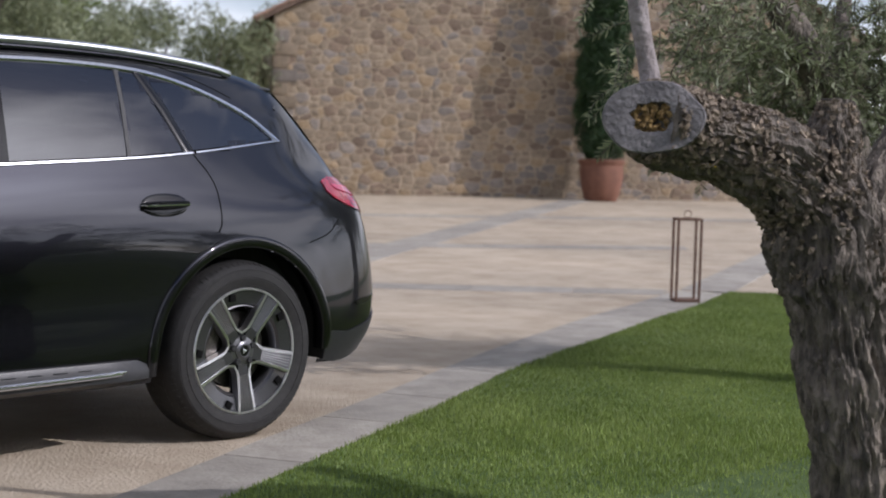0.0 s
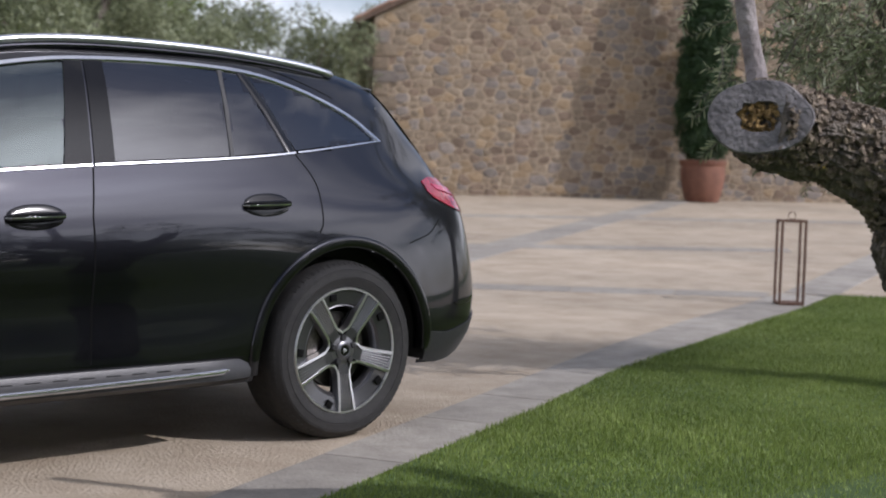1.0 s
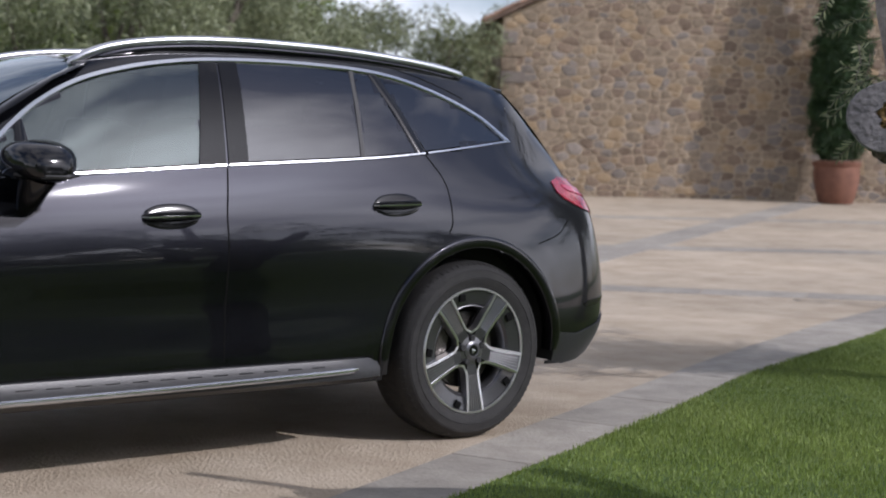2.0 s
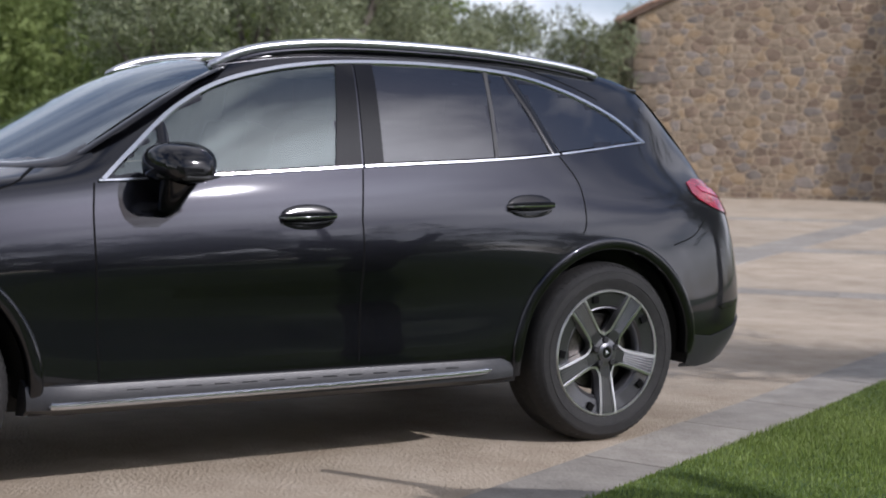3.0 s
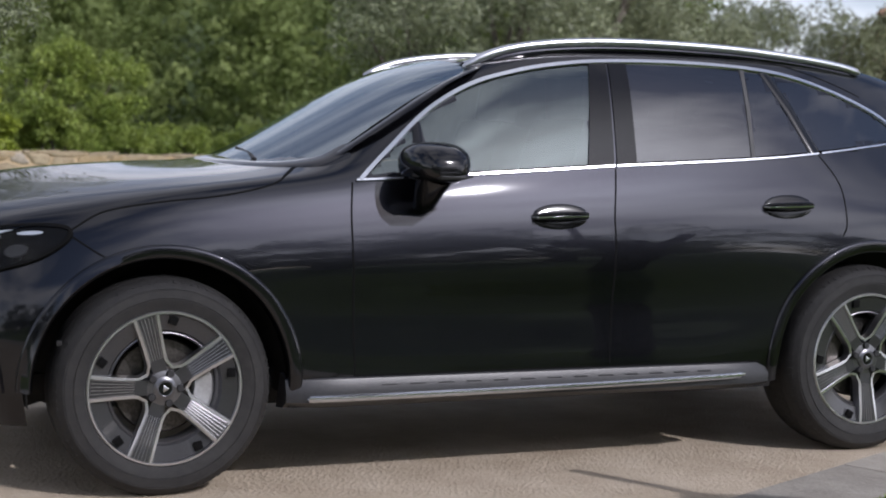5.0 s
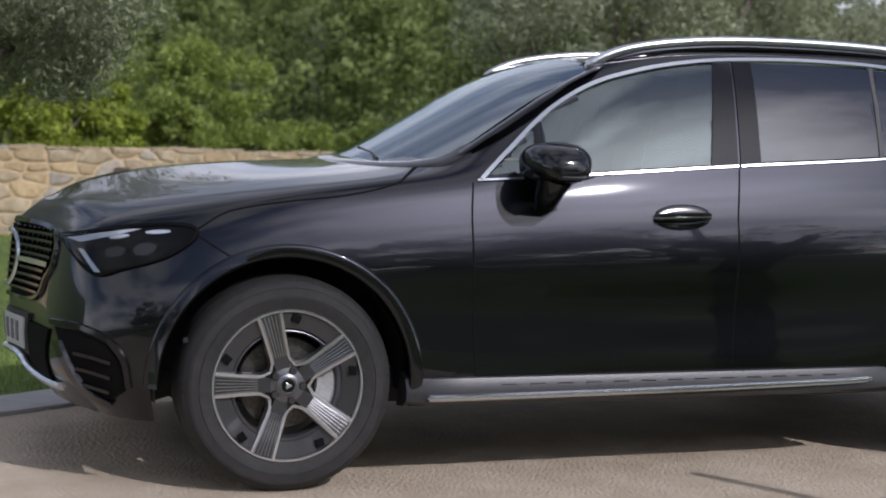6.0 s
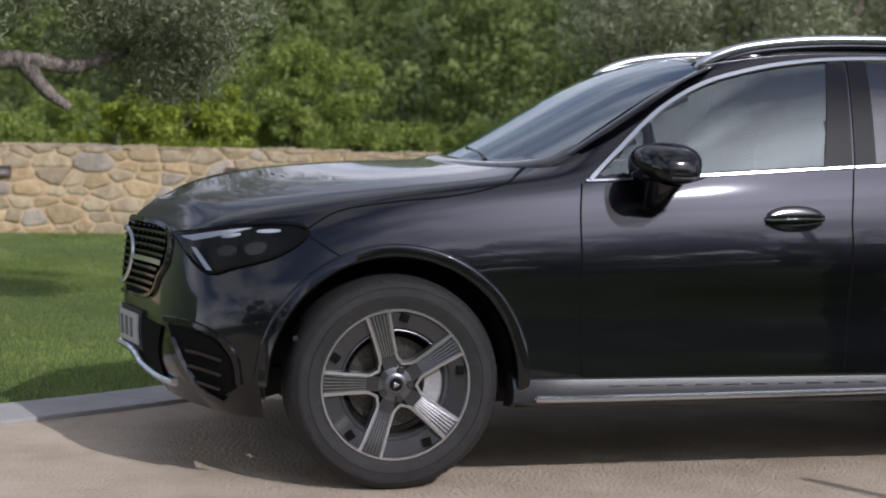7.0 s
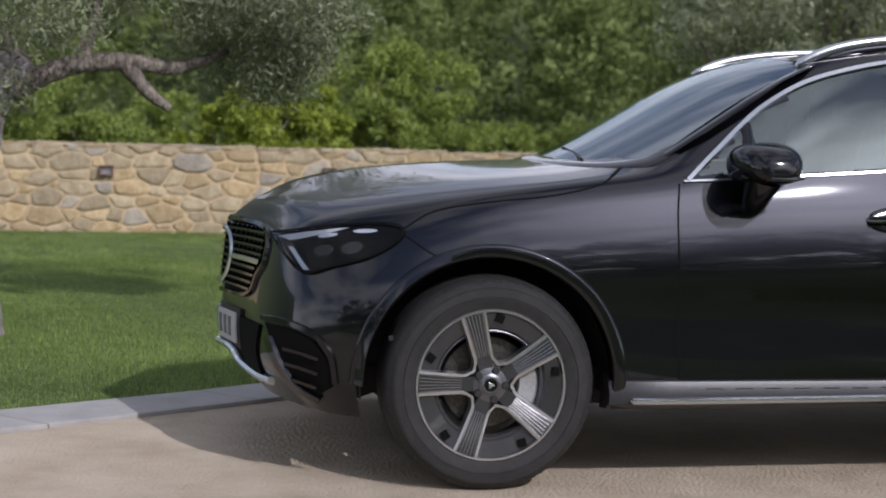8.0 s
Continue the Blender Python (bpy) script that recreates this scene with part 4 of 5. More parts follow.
part("chin_trim", chin, CHROME, panels["front_bumper"], "bright chin strip")
bm = bmesh.new()
tube(bm, smooth_line([(*on_front(.36, .33, .012),), (*on_front(.5, .335, .016),), (*on_front(.65, .36, .02),), (*on_front(.72, .395, .02),), (*on_front(MID, .40, .022),)], 5), .016, 8)
part("chin_trim", flip(bm), CHROME, panels["front_bumper"], "bright chin strip")
INTAKE = [(-3.63, .535), (-3.56, .535), (-3.48, .505), (-3.425, .43), (-3.415, .345), (-3.47, .30), (-3.53, .315), (-3.59, .40)]
both("air_intake", lambda: patch(INTAKE, on_side, .005, .03), GAP, "front_bumper", "black side air intake")
for k in range(3):
    both("intake_slat", lambda k=k: ribbon([(-3.57 + .01 * k, .46 - .05 * k), (-3.52, .455 - .05 * k), (-3.46, .44 - .05 * k)], on_side, .016, .014, .01), BLACK_GLOSS, "front_bumper")
both("intake_fin", lambda: ribbon(smooth_line([(-3.62, .49), (-3.585, .41), (-3.53, .335), (-3.45, .295)], 6), on_side, .026, .018, .016), PAINT, "front_bumper", "painted intake fin")
both("intake_lip", lambda: ribbon(smooth_line([(-3.64, .548), (-3.57, .552), (-3.48, .522), (-3.425, .455), (-3.405, .36)], 6), on_side, .022, .012, .012), BLACK_GLOSS, "front_bumper", "gloss black intake lip")
both("parking_sensor", lambda: ribbon([(-3.24, .525), (-3.232, .525), (-3.224, .525)], on_side, .018, .002), PLASTIC, "front_bumper")
# rear bumper lower cladding and exhaust trim
both("rear_cladding", lambda: patch([(.47, .435), (.62, .42), (.8, .455), (.93, .51), (.94, .46), (.9, .36), (.75, .30), (.55, .285), (.48, .30)], on_side, .008, .04), SILL_GREY, "rear_bumper", "dark grey lower cladding")
both("reflector", lambda: patch([(.66, .55), (.72, .565), (.86, .575), (.80, .545), (.70, .535)], on_side, .004, .04), BLACK_GLOSS, "rear_bumper", "dark bumper vent")
bm = bmesh.new()
box(bm, (.2, 1.1, .02), (.3, MID, 1.516), rot=Matrix.Rotation(radians(6), 4, "Y"), bevel=.01)
part("roof_spoiler", bm, PAINT, panels["tailgate"], "painted roof spoiler")
both("spoiler_cheek", lambda: patch([(.375, 1.525), (.41, 1.52), (.60, 1.33), (.76, 1.185), (.73, 1.19), (.56, 1.335)], on_side, .006, .05), BLACK_GLOSS, "tailgate", "gloss black screen edge")


# ---- ground, paving, lawns ----
steps = np.concatenate([-np.geomspace(420, 14, 26), np.linspace(-13, 27, 41), np.geomspace(28, 460, 26)])
tagged(sheet("ground", steps, steps, -0.06, SOIL), "grassy earth ground", "ground", kind="structure")
LAWN_EDGE = [(-9, -4.5), (-.72, -.83), (1.2, .02), (2.47, .65), (4.73, 1.52), (8.3, 2.86)]
BAND_EDGE = [(-9.2, -4.1), (-1.08, -.59), (1.48, .6), (3.17, 1.4), (5.53, 2.4), (8.1, 3.35)]
KERB_IN = [(-10, -2.2), (-6.2, .2), (-4.62, 1.03), (-3.53, 1.68), (0, 3.9), (7, 11.0)]
KERB_OUT = [(-10.3, -1.85), (-6.4, .6), (-4.68, 1.43), (-3.6, 2.02), (-.3, 4.22), (6.6, 11.3)]
tagged(cut_sheet("courtyard_paving", BAND_EDGE + [(8.75, 2.55), (34, 13.7), (34, 30), (12, 30), (7, 19)] + KERB_IN[::-1], 0.0, 0.05, PAVING), "pale washed concrete courtyard paving", "paving", kind="structure")
LAWN_NEAR = LAWN_EDGE + [(8.67, 2.46), (10.7, -3), (13, -12), (-9, -12)]
LAWN_FAR = KERB_OUT + [(8, 19), (-16, 24), (-24, 4)]
tagged(cut_sheet("lawn", LAWN_NEAR, 0.012, 0.06, SOIL), "mown green lawn beside the paving", "lawn", kind="structure")
tagged(cut_sheet("lawn", LAWN_FAR, 0.012, 0.06, SOIL), "mown green lawn before the garden wall", "lawn", kind="structure")
tagged(cut_sheet("garden_path", [(8.75, 2.5), (34, 13.6), (34, -12), (13.1, -12), (10.8, -3)], -0.004, 0.05, PAVING), "pale paving beyond the lawn", "paving", kind="structure")


def slab_row(owner, edge_a, edge_b, length, material, lift=0.006, name="slab", seed=1):
    """Slabs with open joints between two edge lines."""
    rng = random.Random(seed)
    a, b = np.array(edge_a, float), np.array(edge_b, float)

    def along(p, k):
        d = np.concatenate([[0], np.cumsum(np.linalg.norm(np.diff(p, axis=0), axis=1))])
        return np.array([np.interp(k * d[-1], d, p[:, i]) for i in (0, 1)])
    total = np.linalg.norm(np.diff(a, axis=0), axis=1).sum()
    k = 0.0
    while k < 1:
        k2 = min(1.0, k + length * rng.uniform(.75, 1.3) / total)
        g = 0.004 / total
        c = [along(a, k + g), along(a, k2 - g), along(b, k2 - g), along(b, k + g)]
        mid = sum(c) / 4
        bm = bmesh.new()
        top = []
        z0 = rng.uniform(-.001, .0015)
        for inset, z in ((1.0, -.03), (1.0, lift - .003), (.985, lift)):
            top.append([bm.verts.new((*(mid + (q - mid) * inset), float(land(*(mid + (q - mid) * inset))) + z + z0)) for q in c])
        for r, s in zip(top, top[1:]):
            for i in range(4):
                bm.faces.new((r[i], r[(i + 1) % 4], s[(i + 1) % 4], s[i]))
        bm.faces.new(top[-1])
        part(name, bm, material, owner, smooth=False)
        k = k2


border = thing("stone_border", "grey stone border slabs along the lawn", "paving border", kind="structure")
slab_row(border, BAND_EDGE, LAWN_EDGE, .85, BAND, seed=3)
slab_row(border, [(8.2, 3.36), (14.06, 5.8), (22, 9.4)], [(8.4, 2.9), (14.25, 5.3), (22.2, 8.9)], .9, BAND, seed=5)
bands = thing("paving_bands", "grey stone bands set in the courtyard paving", "paving band", kind="structure")
slab_row(bands, [(1.5, 4.3), (9.0, 8.6), (22.2, 16.0)], [(1.8, 3.85), (9.3, 8.1), (22.5, 15.5)], 1.0, BAND, seed=7)
slab_row(bands, [(4.3, 7.2), (6.01, 5.4), (8.05, 3.42)], [(3.95, 6.85), (5.66, 5.03), (7.65, 3.15)], .9, BAND, seed=8)
slab_row(bands, [(7.0, 10.7), (9.43, 8.91), (12.9, 6.5)], [(6.7, 10.25), (9.05, 8.5), (12.5, 6.15)], .9, BAND, seed=9)
slab_row(bands, [(12, 14.8), (13.7, 13.6), (18.3, 10.5), (20, 9.3)], [(11.6, 14.4), (13.3, 13.2), (17.9, 10.1), (19.6, 8.9)], .9, BAND, seed=11)
kerb = thing("lawn_kerb", "light grey flush kerb round the lawn", "kerb", kind="structure")
slab_row(kerb, KERB_IN, KERB_OUT, 1.1, KERB, lift=.02, name="kerbstone", seed=13)


def turf(name, poly, lo, hi, count, tall, text, seed, power=1.0):
    """Mown grass: bent blades over part of a lawn."""
    rng = np.random.default_rng(seed)
    p = rng.uniform(lo, hi, (count, 2))
    p = p[inside(poly, p[:, 0], p[:, 1])]
    n = len(p)
    z = land(p[:, 0], p[:, 1]) + .01
    a = rng.uniform(0, 2 * np.pi, n)
    h = tall * rng.uniform(.55, 1.2, n) * (1 + .25 * np.sin(p[:, 0] * 2.1 + p[:, 1] * 1.3))
    wide = tall * .11
    root = np.stack([p[:, 0], p[:, 1], z], 1)
    side = np.stack([np.cos(a), np.sin(a), 0 * a], 1) * wide
    lean = np.stack([-np.sin(a), np.cos(a), 0 * a], 1) * h[:, None] * rng.uniform(-.7, .7, (n, 1))
    tip = root + lean + np.stack([0 * a, 0 * a, h], 1)
    me = mesh_quads(name, np.stack([root - side, root + side, tip], 1).reshape(-1, 3), np.arange(3 * n).reshape(-1, 3))
    return tagged(link(name, me, GRASS, smooth=False), text, "grass", kind="stuff")


turf("grass", LAWN_NEAR, (-1.2, -1.8), (8.7, 2.9), 520000, .024, "short green lawn grass", 4)
turf("grass", LAWN_NEAR, (-5, -4), (9, -1.8), 60000, .026, "short green lawn grass", 5)
turf("grass", LAWN_FAR, (-8, 1.2), (-2.5, 9), 260000, .021, "short green lawn grass", 6)
turf("grass", LAWN_FAR, (-10, 9), (3, 17), 170000, .028, "short green lawn grass", 7)


# ---- rubble masonry ----
def cells(length, height, size, seed, flat=1.5, mixed=.8):
    """Uneven stone outlines that fill a length by a height: weighted Voronoi cells, so that large and small stones lie mixed."""
    rng = np.random.default_rng(seed)
    w, h = size * flat ** .5, size / flat ** .5
    nx, ny = int(length / w) + 1, int(height / h) + 1
    pts, weight = [], []
    for j in range(-1, ny + 1):
        shift = rng.uniform(0, 1)
        for i in range(-1, nx + 1):
            pts.append(((i + shift + rng.uniform(-.36, .36)) * w, (j + .5 + rng.uniform(-.3, .3)) * h))
            weight.append(rng.uniform(0, 1) ** 2 * mixed * size * size)
    pts, weight = np.array(pts), np.array(weight)
    out = []
    for k, c in enumerate(pts):
        if not (-.2 < c[0] < length + .2 and -.1 < c[1] < height + .1):
            continue
        poly = [(c[0] - 2 * w, c[1] - 2 * h), (c[0] + 2 * w, c[1] - 2 * h), (c[0] + 2 * w, c[1] + 2 * h), (c[0] - 2 * w, c[1] + 2 * h)]
        ease = np.array((1 / flat, flat))
        gap = (((pts - c) ** 2) * ease).sum(1)
        cuts = []
        for q in np.argsort(gap)[1:20]:
            share = .5 + (weight[k] - weight[q]) / (2 * gap[q] + 1e-6)
            cuts.append((c + (pts[q] - c) * share, (pts[q] - c) * ease))
        cuts += [(np.array((0, 0.)), np.array((-1., 0))), (np.array((length, 0.)), np.array((1., 0))), (np.array((0, 0.)), np.array((0, -1.))), (np.array((0, height)), np.array((0, 1.)))]
        for m, d in cuts:
            new_poly = []
            for a, b in zip(poly, poly[1:] + poly[:1]):
                da, db = np.dot(np.subtract(a, m), d), np.dot(np.subtract(b, m), d)
                if da <= 0:
                    new_poly.append(a)
                if da * db < 0:
                    t = da / (da - db)
                    new_poly.append((a[0] + (b[0] - a[0]) * t, a[1] + (b[1] - a[1]) * t))
            poly = new_poly
            if len(poly) < 3:
                break
        if len(poly) >= 3:
            out.append(poly)
    return out


def stone_mesh(poly, joint, proud, rng):
    """A flat-faced stone with worn edges over an outline; local x along, y out of the wall (negative), z up."""
    p = np.array(poly)
    c = p.mean(0)
    r = np.linalg.norm(p - c, axis=1).mean()
    if r < joint * 2.2:
        return None
    p = c + (p - c) * (1 - joint * rng.uniform(.7, 1.5) / r)
    p = np.vstack([[.86 * a + .14 * b, .5 * a + .5 * b, .14 * a + .86 * b] for a, b in zip(p, np.roll(p, -1, 0))])
    n = len(p)
    p = c + (p - c) * rng.uniform(.93, 1.05, (n, 1))
    rings = []
    tilt = rng.uniform(-.35, .35, 2) * proud / r
    for k, d in ((1.0, .02), (.99, -.45), (.93, -.85), (.72, -1.0)):
        q = c + (p - c) * k
        y = d * proud if d < 0 else np.full(n, d)
        y = y + (q - c) @ tilt * (d < -.5) + rng.uniform(-.16, .16, n) * proud * (d < -.5)
        rings.append(np.stack([q[:, 0], np.broadcast_to(y, n), q[:, 1]], 1))
    verts = np.vstack(rings + [[(c[0], -proud * 1.0, c[1])]])
    faces = []
    for a in range(3):
        for i in range(n):
            j = (i + 1) % n
            faces.append((a * n + i, a * n + j, (a + 1) * n + j, (a + 1) * n + i))
    faces += [(3 * n + i, 3 * n + (i + 1) % n, 4 * n) for i in range(n)]
    return verts, faces


def masonry(owner, m, polys, keep, joint, proud, materials, shares, seed, most=280):
    """Stones as parts of a wall, up to most, the rest joined."""
    rng = np.random.default_rng(seed)
    picked = [q for q in polys if keep(*np.mean(q, 0))]
    picked.sort(key=lambda q: np.mean(q, 0)[1] > 3.4)
    rest = [([], []) for _ in materials]
    for k, q in enumerate(picked):
        got = stone_mesh(q, joint, proud * rng.uniform(.6, 1.3), rng)
        if got is None:
            continue
        v, f = got
        kind = int(rng.choice(len(materials), p=shares))
        if k < most:
            ob = pydata("stone", [tuple(x) for x in v], f, materials[kind], owner, smooth=True)
            ob.matrix_local = m
        else:
            rest_v, rest_f = rest[kind]
            off = sum(len(x) for x in rest_v)
            rest_v.append(v)
            rest_f += [tuple(i + off for i in g) for g in f]
    for (rest_v, rest_f), material in zip(rest, materials):
        if rest_v:
            ob = pydata("upper_stonework", [tuple(x) for x in np.vstack(rest_v)], rest_f, material, owner, smooth=True)
            ob.matrix_local = m
            tagged(ob, "small rubble stones", kind="stuff")


def wall_frame(a, b, z):
    """Local frame of a wall from a to b: x along it, -y to its right-hand front, z up."""
    d = Vector((b[0] - a[0], b[1] - a[1], 0)).normalized()
    n = Vector((-d.y, d.x, 0))
    return Matrix(((d.x, n.x, 0, a[0]), (d.y, n.y, 0, a[1]), (0, 0, 1, z), (0, 0, 0, 1)))


# garden wall beyond the far lawn
GW_A, GW_B = (-11.0, 12.2), (6.0, 12.55)
gw_len = math.dist(GW_A, GW_B)
gw = wall_frame(GW_A, GW_B, 0.0)
garden_wall = thing("garden_wall", "low ochre rubble stone garden wall", "wall", kind="structure")
bm = bmesh.new()
box(bm, (gw_len, .4, 1.4), (gw_len / 2, .2, .3))
core = part("wall_core", bm, WALL_MORTAR, garden_wall, "ochre mortar", smooth=False)
core.matrix_local = gw
gw_polys = cells(gw_len, 1.03, .205, 21, 2.0, .7)
masonry(garden_wall, gw, gw_polys, lambda x, z: 3 < x < 15.5, .013, .02, (WALL_STONE, WALL_OCHRE, WALL_GREY), (.55, .33, .12), 22, 290)
rng = random.Random(5)
x = 3
while x < 15.8:
    w = rng.uniform(.22, .5)
    bm = bmesh.new()
    box(bm, (w - .02, .43, rng.uniform(.04, .07)), (0, 0, 0), bevel=.02)
    for v in bm.verts:
        v.co += Vector((rng.uniform(-.012, .012), rng.uniform(-.012, .012), rng.uniform(-.012, .012)))
    ob = part("cope_stone", bm, WALL_STONE if rng.random() < .8 else WALL_GREY, garden_wall)
    ob.matrix_local = gw @ pose(x + w / 2, .2, 1.0 + rng.uniform(-.01, .02), 0, rng.uniform(-3, 3), rng.uniform(-4, 4))
    x += w
# square lamps let into the wall
for lx, lz in ((6.19, .72), (8.75, .75)):
    lamp = thing("wall_lamp", "small square recessed wall lamp in the stone wall", "wall lamp", group="lamps in the garden wall")
    lamp.matrix_world = gw @ pose(lx, -.05, lz)
    bm = bmesh.new()
    for p, s in (((0, 0, .05), (.16, .05, .018)), ((0, 0, -.05), (.16, .05, .018)), ((-.071, 0, 0), (.018, .05, .084)), ((.071, 0, 0), (.018, .05, .084))):
        box(bm, s, p, bevel=.003)
    part("lamp_frame", bm, RUST, lamp, "dark metal frame")
    bm = bmesh.new()
    box(bm, (.126, .02, .084), (0, .01, 0), bevel=.002)
    part("lamp_pane", bm, CUT_WOOD, lamp, "frosted pane")

# the stone house: a gable end towards the courtyard
H_A, H_B = (16.85, 20.1), (28.6, 12.0)
h_len = math.dist(H_A, H_B)
hf = wall_frame(H_A, H_B, 0.3)
house = thing("stone_house", "old rubble stone house with a terracotta tiled roof", "house")
EAVE_Z, SLOPE = 4.08, .5


def verge(x):
    return EAVE_Z + SLOPE * min(x, h_len - x)


bm = bmesh.new()
outline = [(0, -.6), (h_len, -.6), (h_len, verge(h_len)), (h_len / 2, verge(h_len / 2)), (0, verge(0))]
lo = [bm.verts.new((a, 0, b)) for a, b in outline]
hi = [bm.verts.new((a, 9.0, b)) for a, b in outline]
bm.faces.new(lo)
bm.faces.new(hi[::-1])
for i in (0, 1, 4):
    bm.faces.new((lo[i], lo[(i + 1) % 5], hi[(i + 1) % 5], hi[i]))
body = part("house_wall", bm, MORTAR, house, "mortared rubble wall", smooth=False)
body.matrix_local = hf
h_polys = cells(h_len, 6.4, .2, 31, 1.55, .8)
masonry(house, hf, h_polys, lambda x, z: z > .02 and z < verge(x) - .08, .013, .013, (STONE, STONE_OCHRE, STONE_BROWN, STONE_GREY), (.42, .16, .22, .2), 33, 290)
for x0 in (0.0,):
    for k in range(13):
        bm = bmesh.new()
        w = .55 if k % 2 else .36
        box(bm, (w, .3, .27), (w / 2 - .02, .1, .17 + k * .29), bevel=.03)
        ob = part("quoin", bm, STONE_GREY if k % 3 == 0 else STONE, house, "corner stone")
        ob.matrix_local = hf
for sgn in (0, 1):
    bm = bmesh.new()
    a = (-.42, verge(0) - .2) if not sgn else (h_len + .42, verge(0) - .2)
    b = (h_len / 2, verge(h_len / 2))
    rows = [[bm.verts.new((p[0], y, p[1] + dz)) for p in (a, b)] for y, dz in ((-.18, .02), (-.18, .12), (9.2, .12), (9.2, .02))]
    for i in range(4):
        r, s = rows[i], rows[(i + 1) % 4]
        bm.faces.new((r[0], r[1], s[1], s[0]))
    bm.faces.new([r[0] for r in rows]), bm.faces.new([r[1] for r in rows])
    ob = part("roof_deck", bm, ROOF_WOOD, house, "timber roof edge", smooth=False)
    ob.matrix_local = hf
bm = bmesh.new()
for k in range(8):
    a = math.pi * k / 7
    bm.verts.new((0, .1 * math.cos(a), .06 * math.sin(a)))
rim = bm.verts[:]
got = bmesh.ops.extrude_edge_only(bm, edges=[bm.edges.new((p, q)) for p, q in zip(rim, rim[1:])])
for v in got["geom"]:
    if isinstance(v, bmesh.types.BMVert):
        v.co.x = .44
        v.co.y *= .85
tile_mesh = bpy.data.meshes.new("roof_tile")
bm.to_mesh(tile_mesh)
bm.free()
tile_mesh.materials.append(TILE)
pitch = math.degrees(math.atan(SLOPE))
run = h_len / 2 + .42
for row in range(3):
    for k in range(int(run / .4)):
        ob = new("roof_tile", tile_mesh)
        ob.parent = house
        x = -.45 + k * .4
        ob.matrix_local = hf @ pose(x, -.1 + row * .21, verge(0) - .2 + (x + .42) * SLOPE + .13 + .012 * (k % 2), 0, -pitch, rng.uniform(-3, 3))

# far gate pillar seen past the house corner
pillar = thing("gate_pillar", "small ochre stone gate pillar with a cap", "pillar")
bm = bmesh.new()
box(bm, (.6, .6, 2.5), (0, 0, 1.25), bevel=.05)
part("pillar_shaft", bm, WALL_STONE, pillar)
bm = bmesh.new()
box(bm, (.74, .74, .16), (0, 0, 2.58), bevel=.04)
box(bm, (.32, .32, .4), (0, 0, 2.82), bevel=.04, taper=.8)
part("pillar_cap", bm, WALL_STONE, pillar)
pillar.location = (18.0, 21.8, float(land(18, 21.8)) - .1)


# ---- plants ----
def crown(name, blobs, count, size, slim, seed, droop=.2, shell=.55):
    """Leaves in many overlapping uneven clumps."""
    rng = np.random.default_rng(seed)
    vol = np.array([b[3] ** 2 for b in blobs])
    pick = rng.choice(len(blobs), count, p=vol / vol.sum())
    d = rng.normal(size=(count, 3))
    d /= np.linalg.norm(d, axis=1)[:, None]
    r = rng.uniform(shell, 1.0, (count, 1)) ** .6 * rng.uniform(.8, 1.18, (count, 1))
    b = np.array(blobs)[pick]
    spots = b[:, :3] + d * r * b[:, 3:4] * np.array((1, 1, .8))
    return mesh_quads(name, *leaves(spots, size, slim, rng, droop))


def tree_blobs(rng, n, spread, low, high, size):
    out = []
    for _ in range(n):
        a, k = rng.uniform(0, 2 * math.pi), rng.uniform(0, 1) ** .6
        z = rng.uniform(low, high)
        fall = math.sqrt(max(.05, 1 - ((z - (low + high) / 2) / ((high - low) / 2 + .25)) ** 2))
        out.append((math.cos(a) * k * spread * fall, math.sin(a) * k * spread * fall, z, size * rng.uniform(.55, 1.2)))
    return out


olive_kinds = []
for s in range(3):
    r = random.Random(40 + s)
    blobs = tree_blobs(r, 46, 1.9, .7, 4.3, .55)
    me = crown("crown", blobs, 15000, .13, .3, 50 + s)
    me.materials.append(LEAF_OLIVE)
    bm = bmesh.new()
    top = (r.uniform(-.2, .2), r.uniform(-.2, .2), 1.2)
    tube(bm, [(0, 0, -.2), (.06, .03, .5), top], [.22, .17, .15], 12)
    for b in blobs[:9]:
        mid = tuple((p + q) / 2 + r.uniform(-.15, .15) for p, q in zip(top, b[:3]))
        tube(bm, [top, mid, b[:3]], [.09, .055, .015], 7)
    tr = bpy.data.meshes.new("trunk")
    bm.to_mesh(tr)
    bm.free()
    tr.materials.append(BARK)
    olive_kinds.append((me, tr))


def olive(kind, at, scale, turn, text, group):
    t = thing("olive_tree", text, "tree", group=group)
    t.matrix_world = pose(*at, 0, 0, turn) @ Matrix.Diagonal((scale, scale, scale, 1))
    for nm, me in zip(("crown", "trunk"), olive_kinds[kind]):
        ob = new(nm, me)
        ob.parent = t
    return t


EYE_XY = np.array((-3.9, -4.8))


def bearing(deg, dist):
    return EYE_XY + np.array((math.sin(radians(deg)), math.cos(radians(deg)))) * dist


r = random.Random(9)
for k, (deg, dist, scale) in enumerate(((21.5, 25, .95), (24.5, 24, 1.12), (27.5, 26, 1.15), (30, 31, .98), (32.5, 31, .92), (35, 34, .92), (37.5, 32, .88), (40, 36, .96), (30.5, 27, .8), (33.8, 40, 1.02))):
    p = bearing(deg, dist)
    olive(k % 3, (p[0], p[1], float(land(*p)) - .05), scale, r.uniform(0, 360), "silvery green olive tree behind the courtyard", "background olive trees")


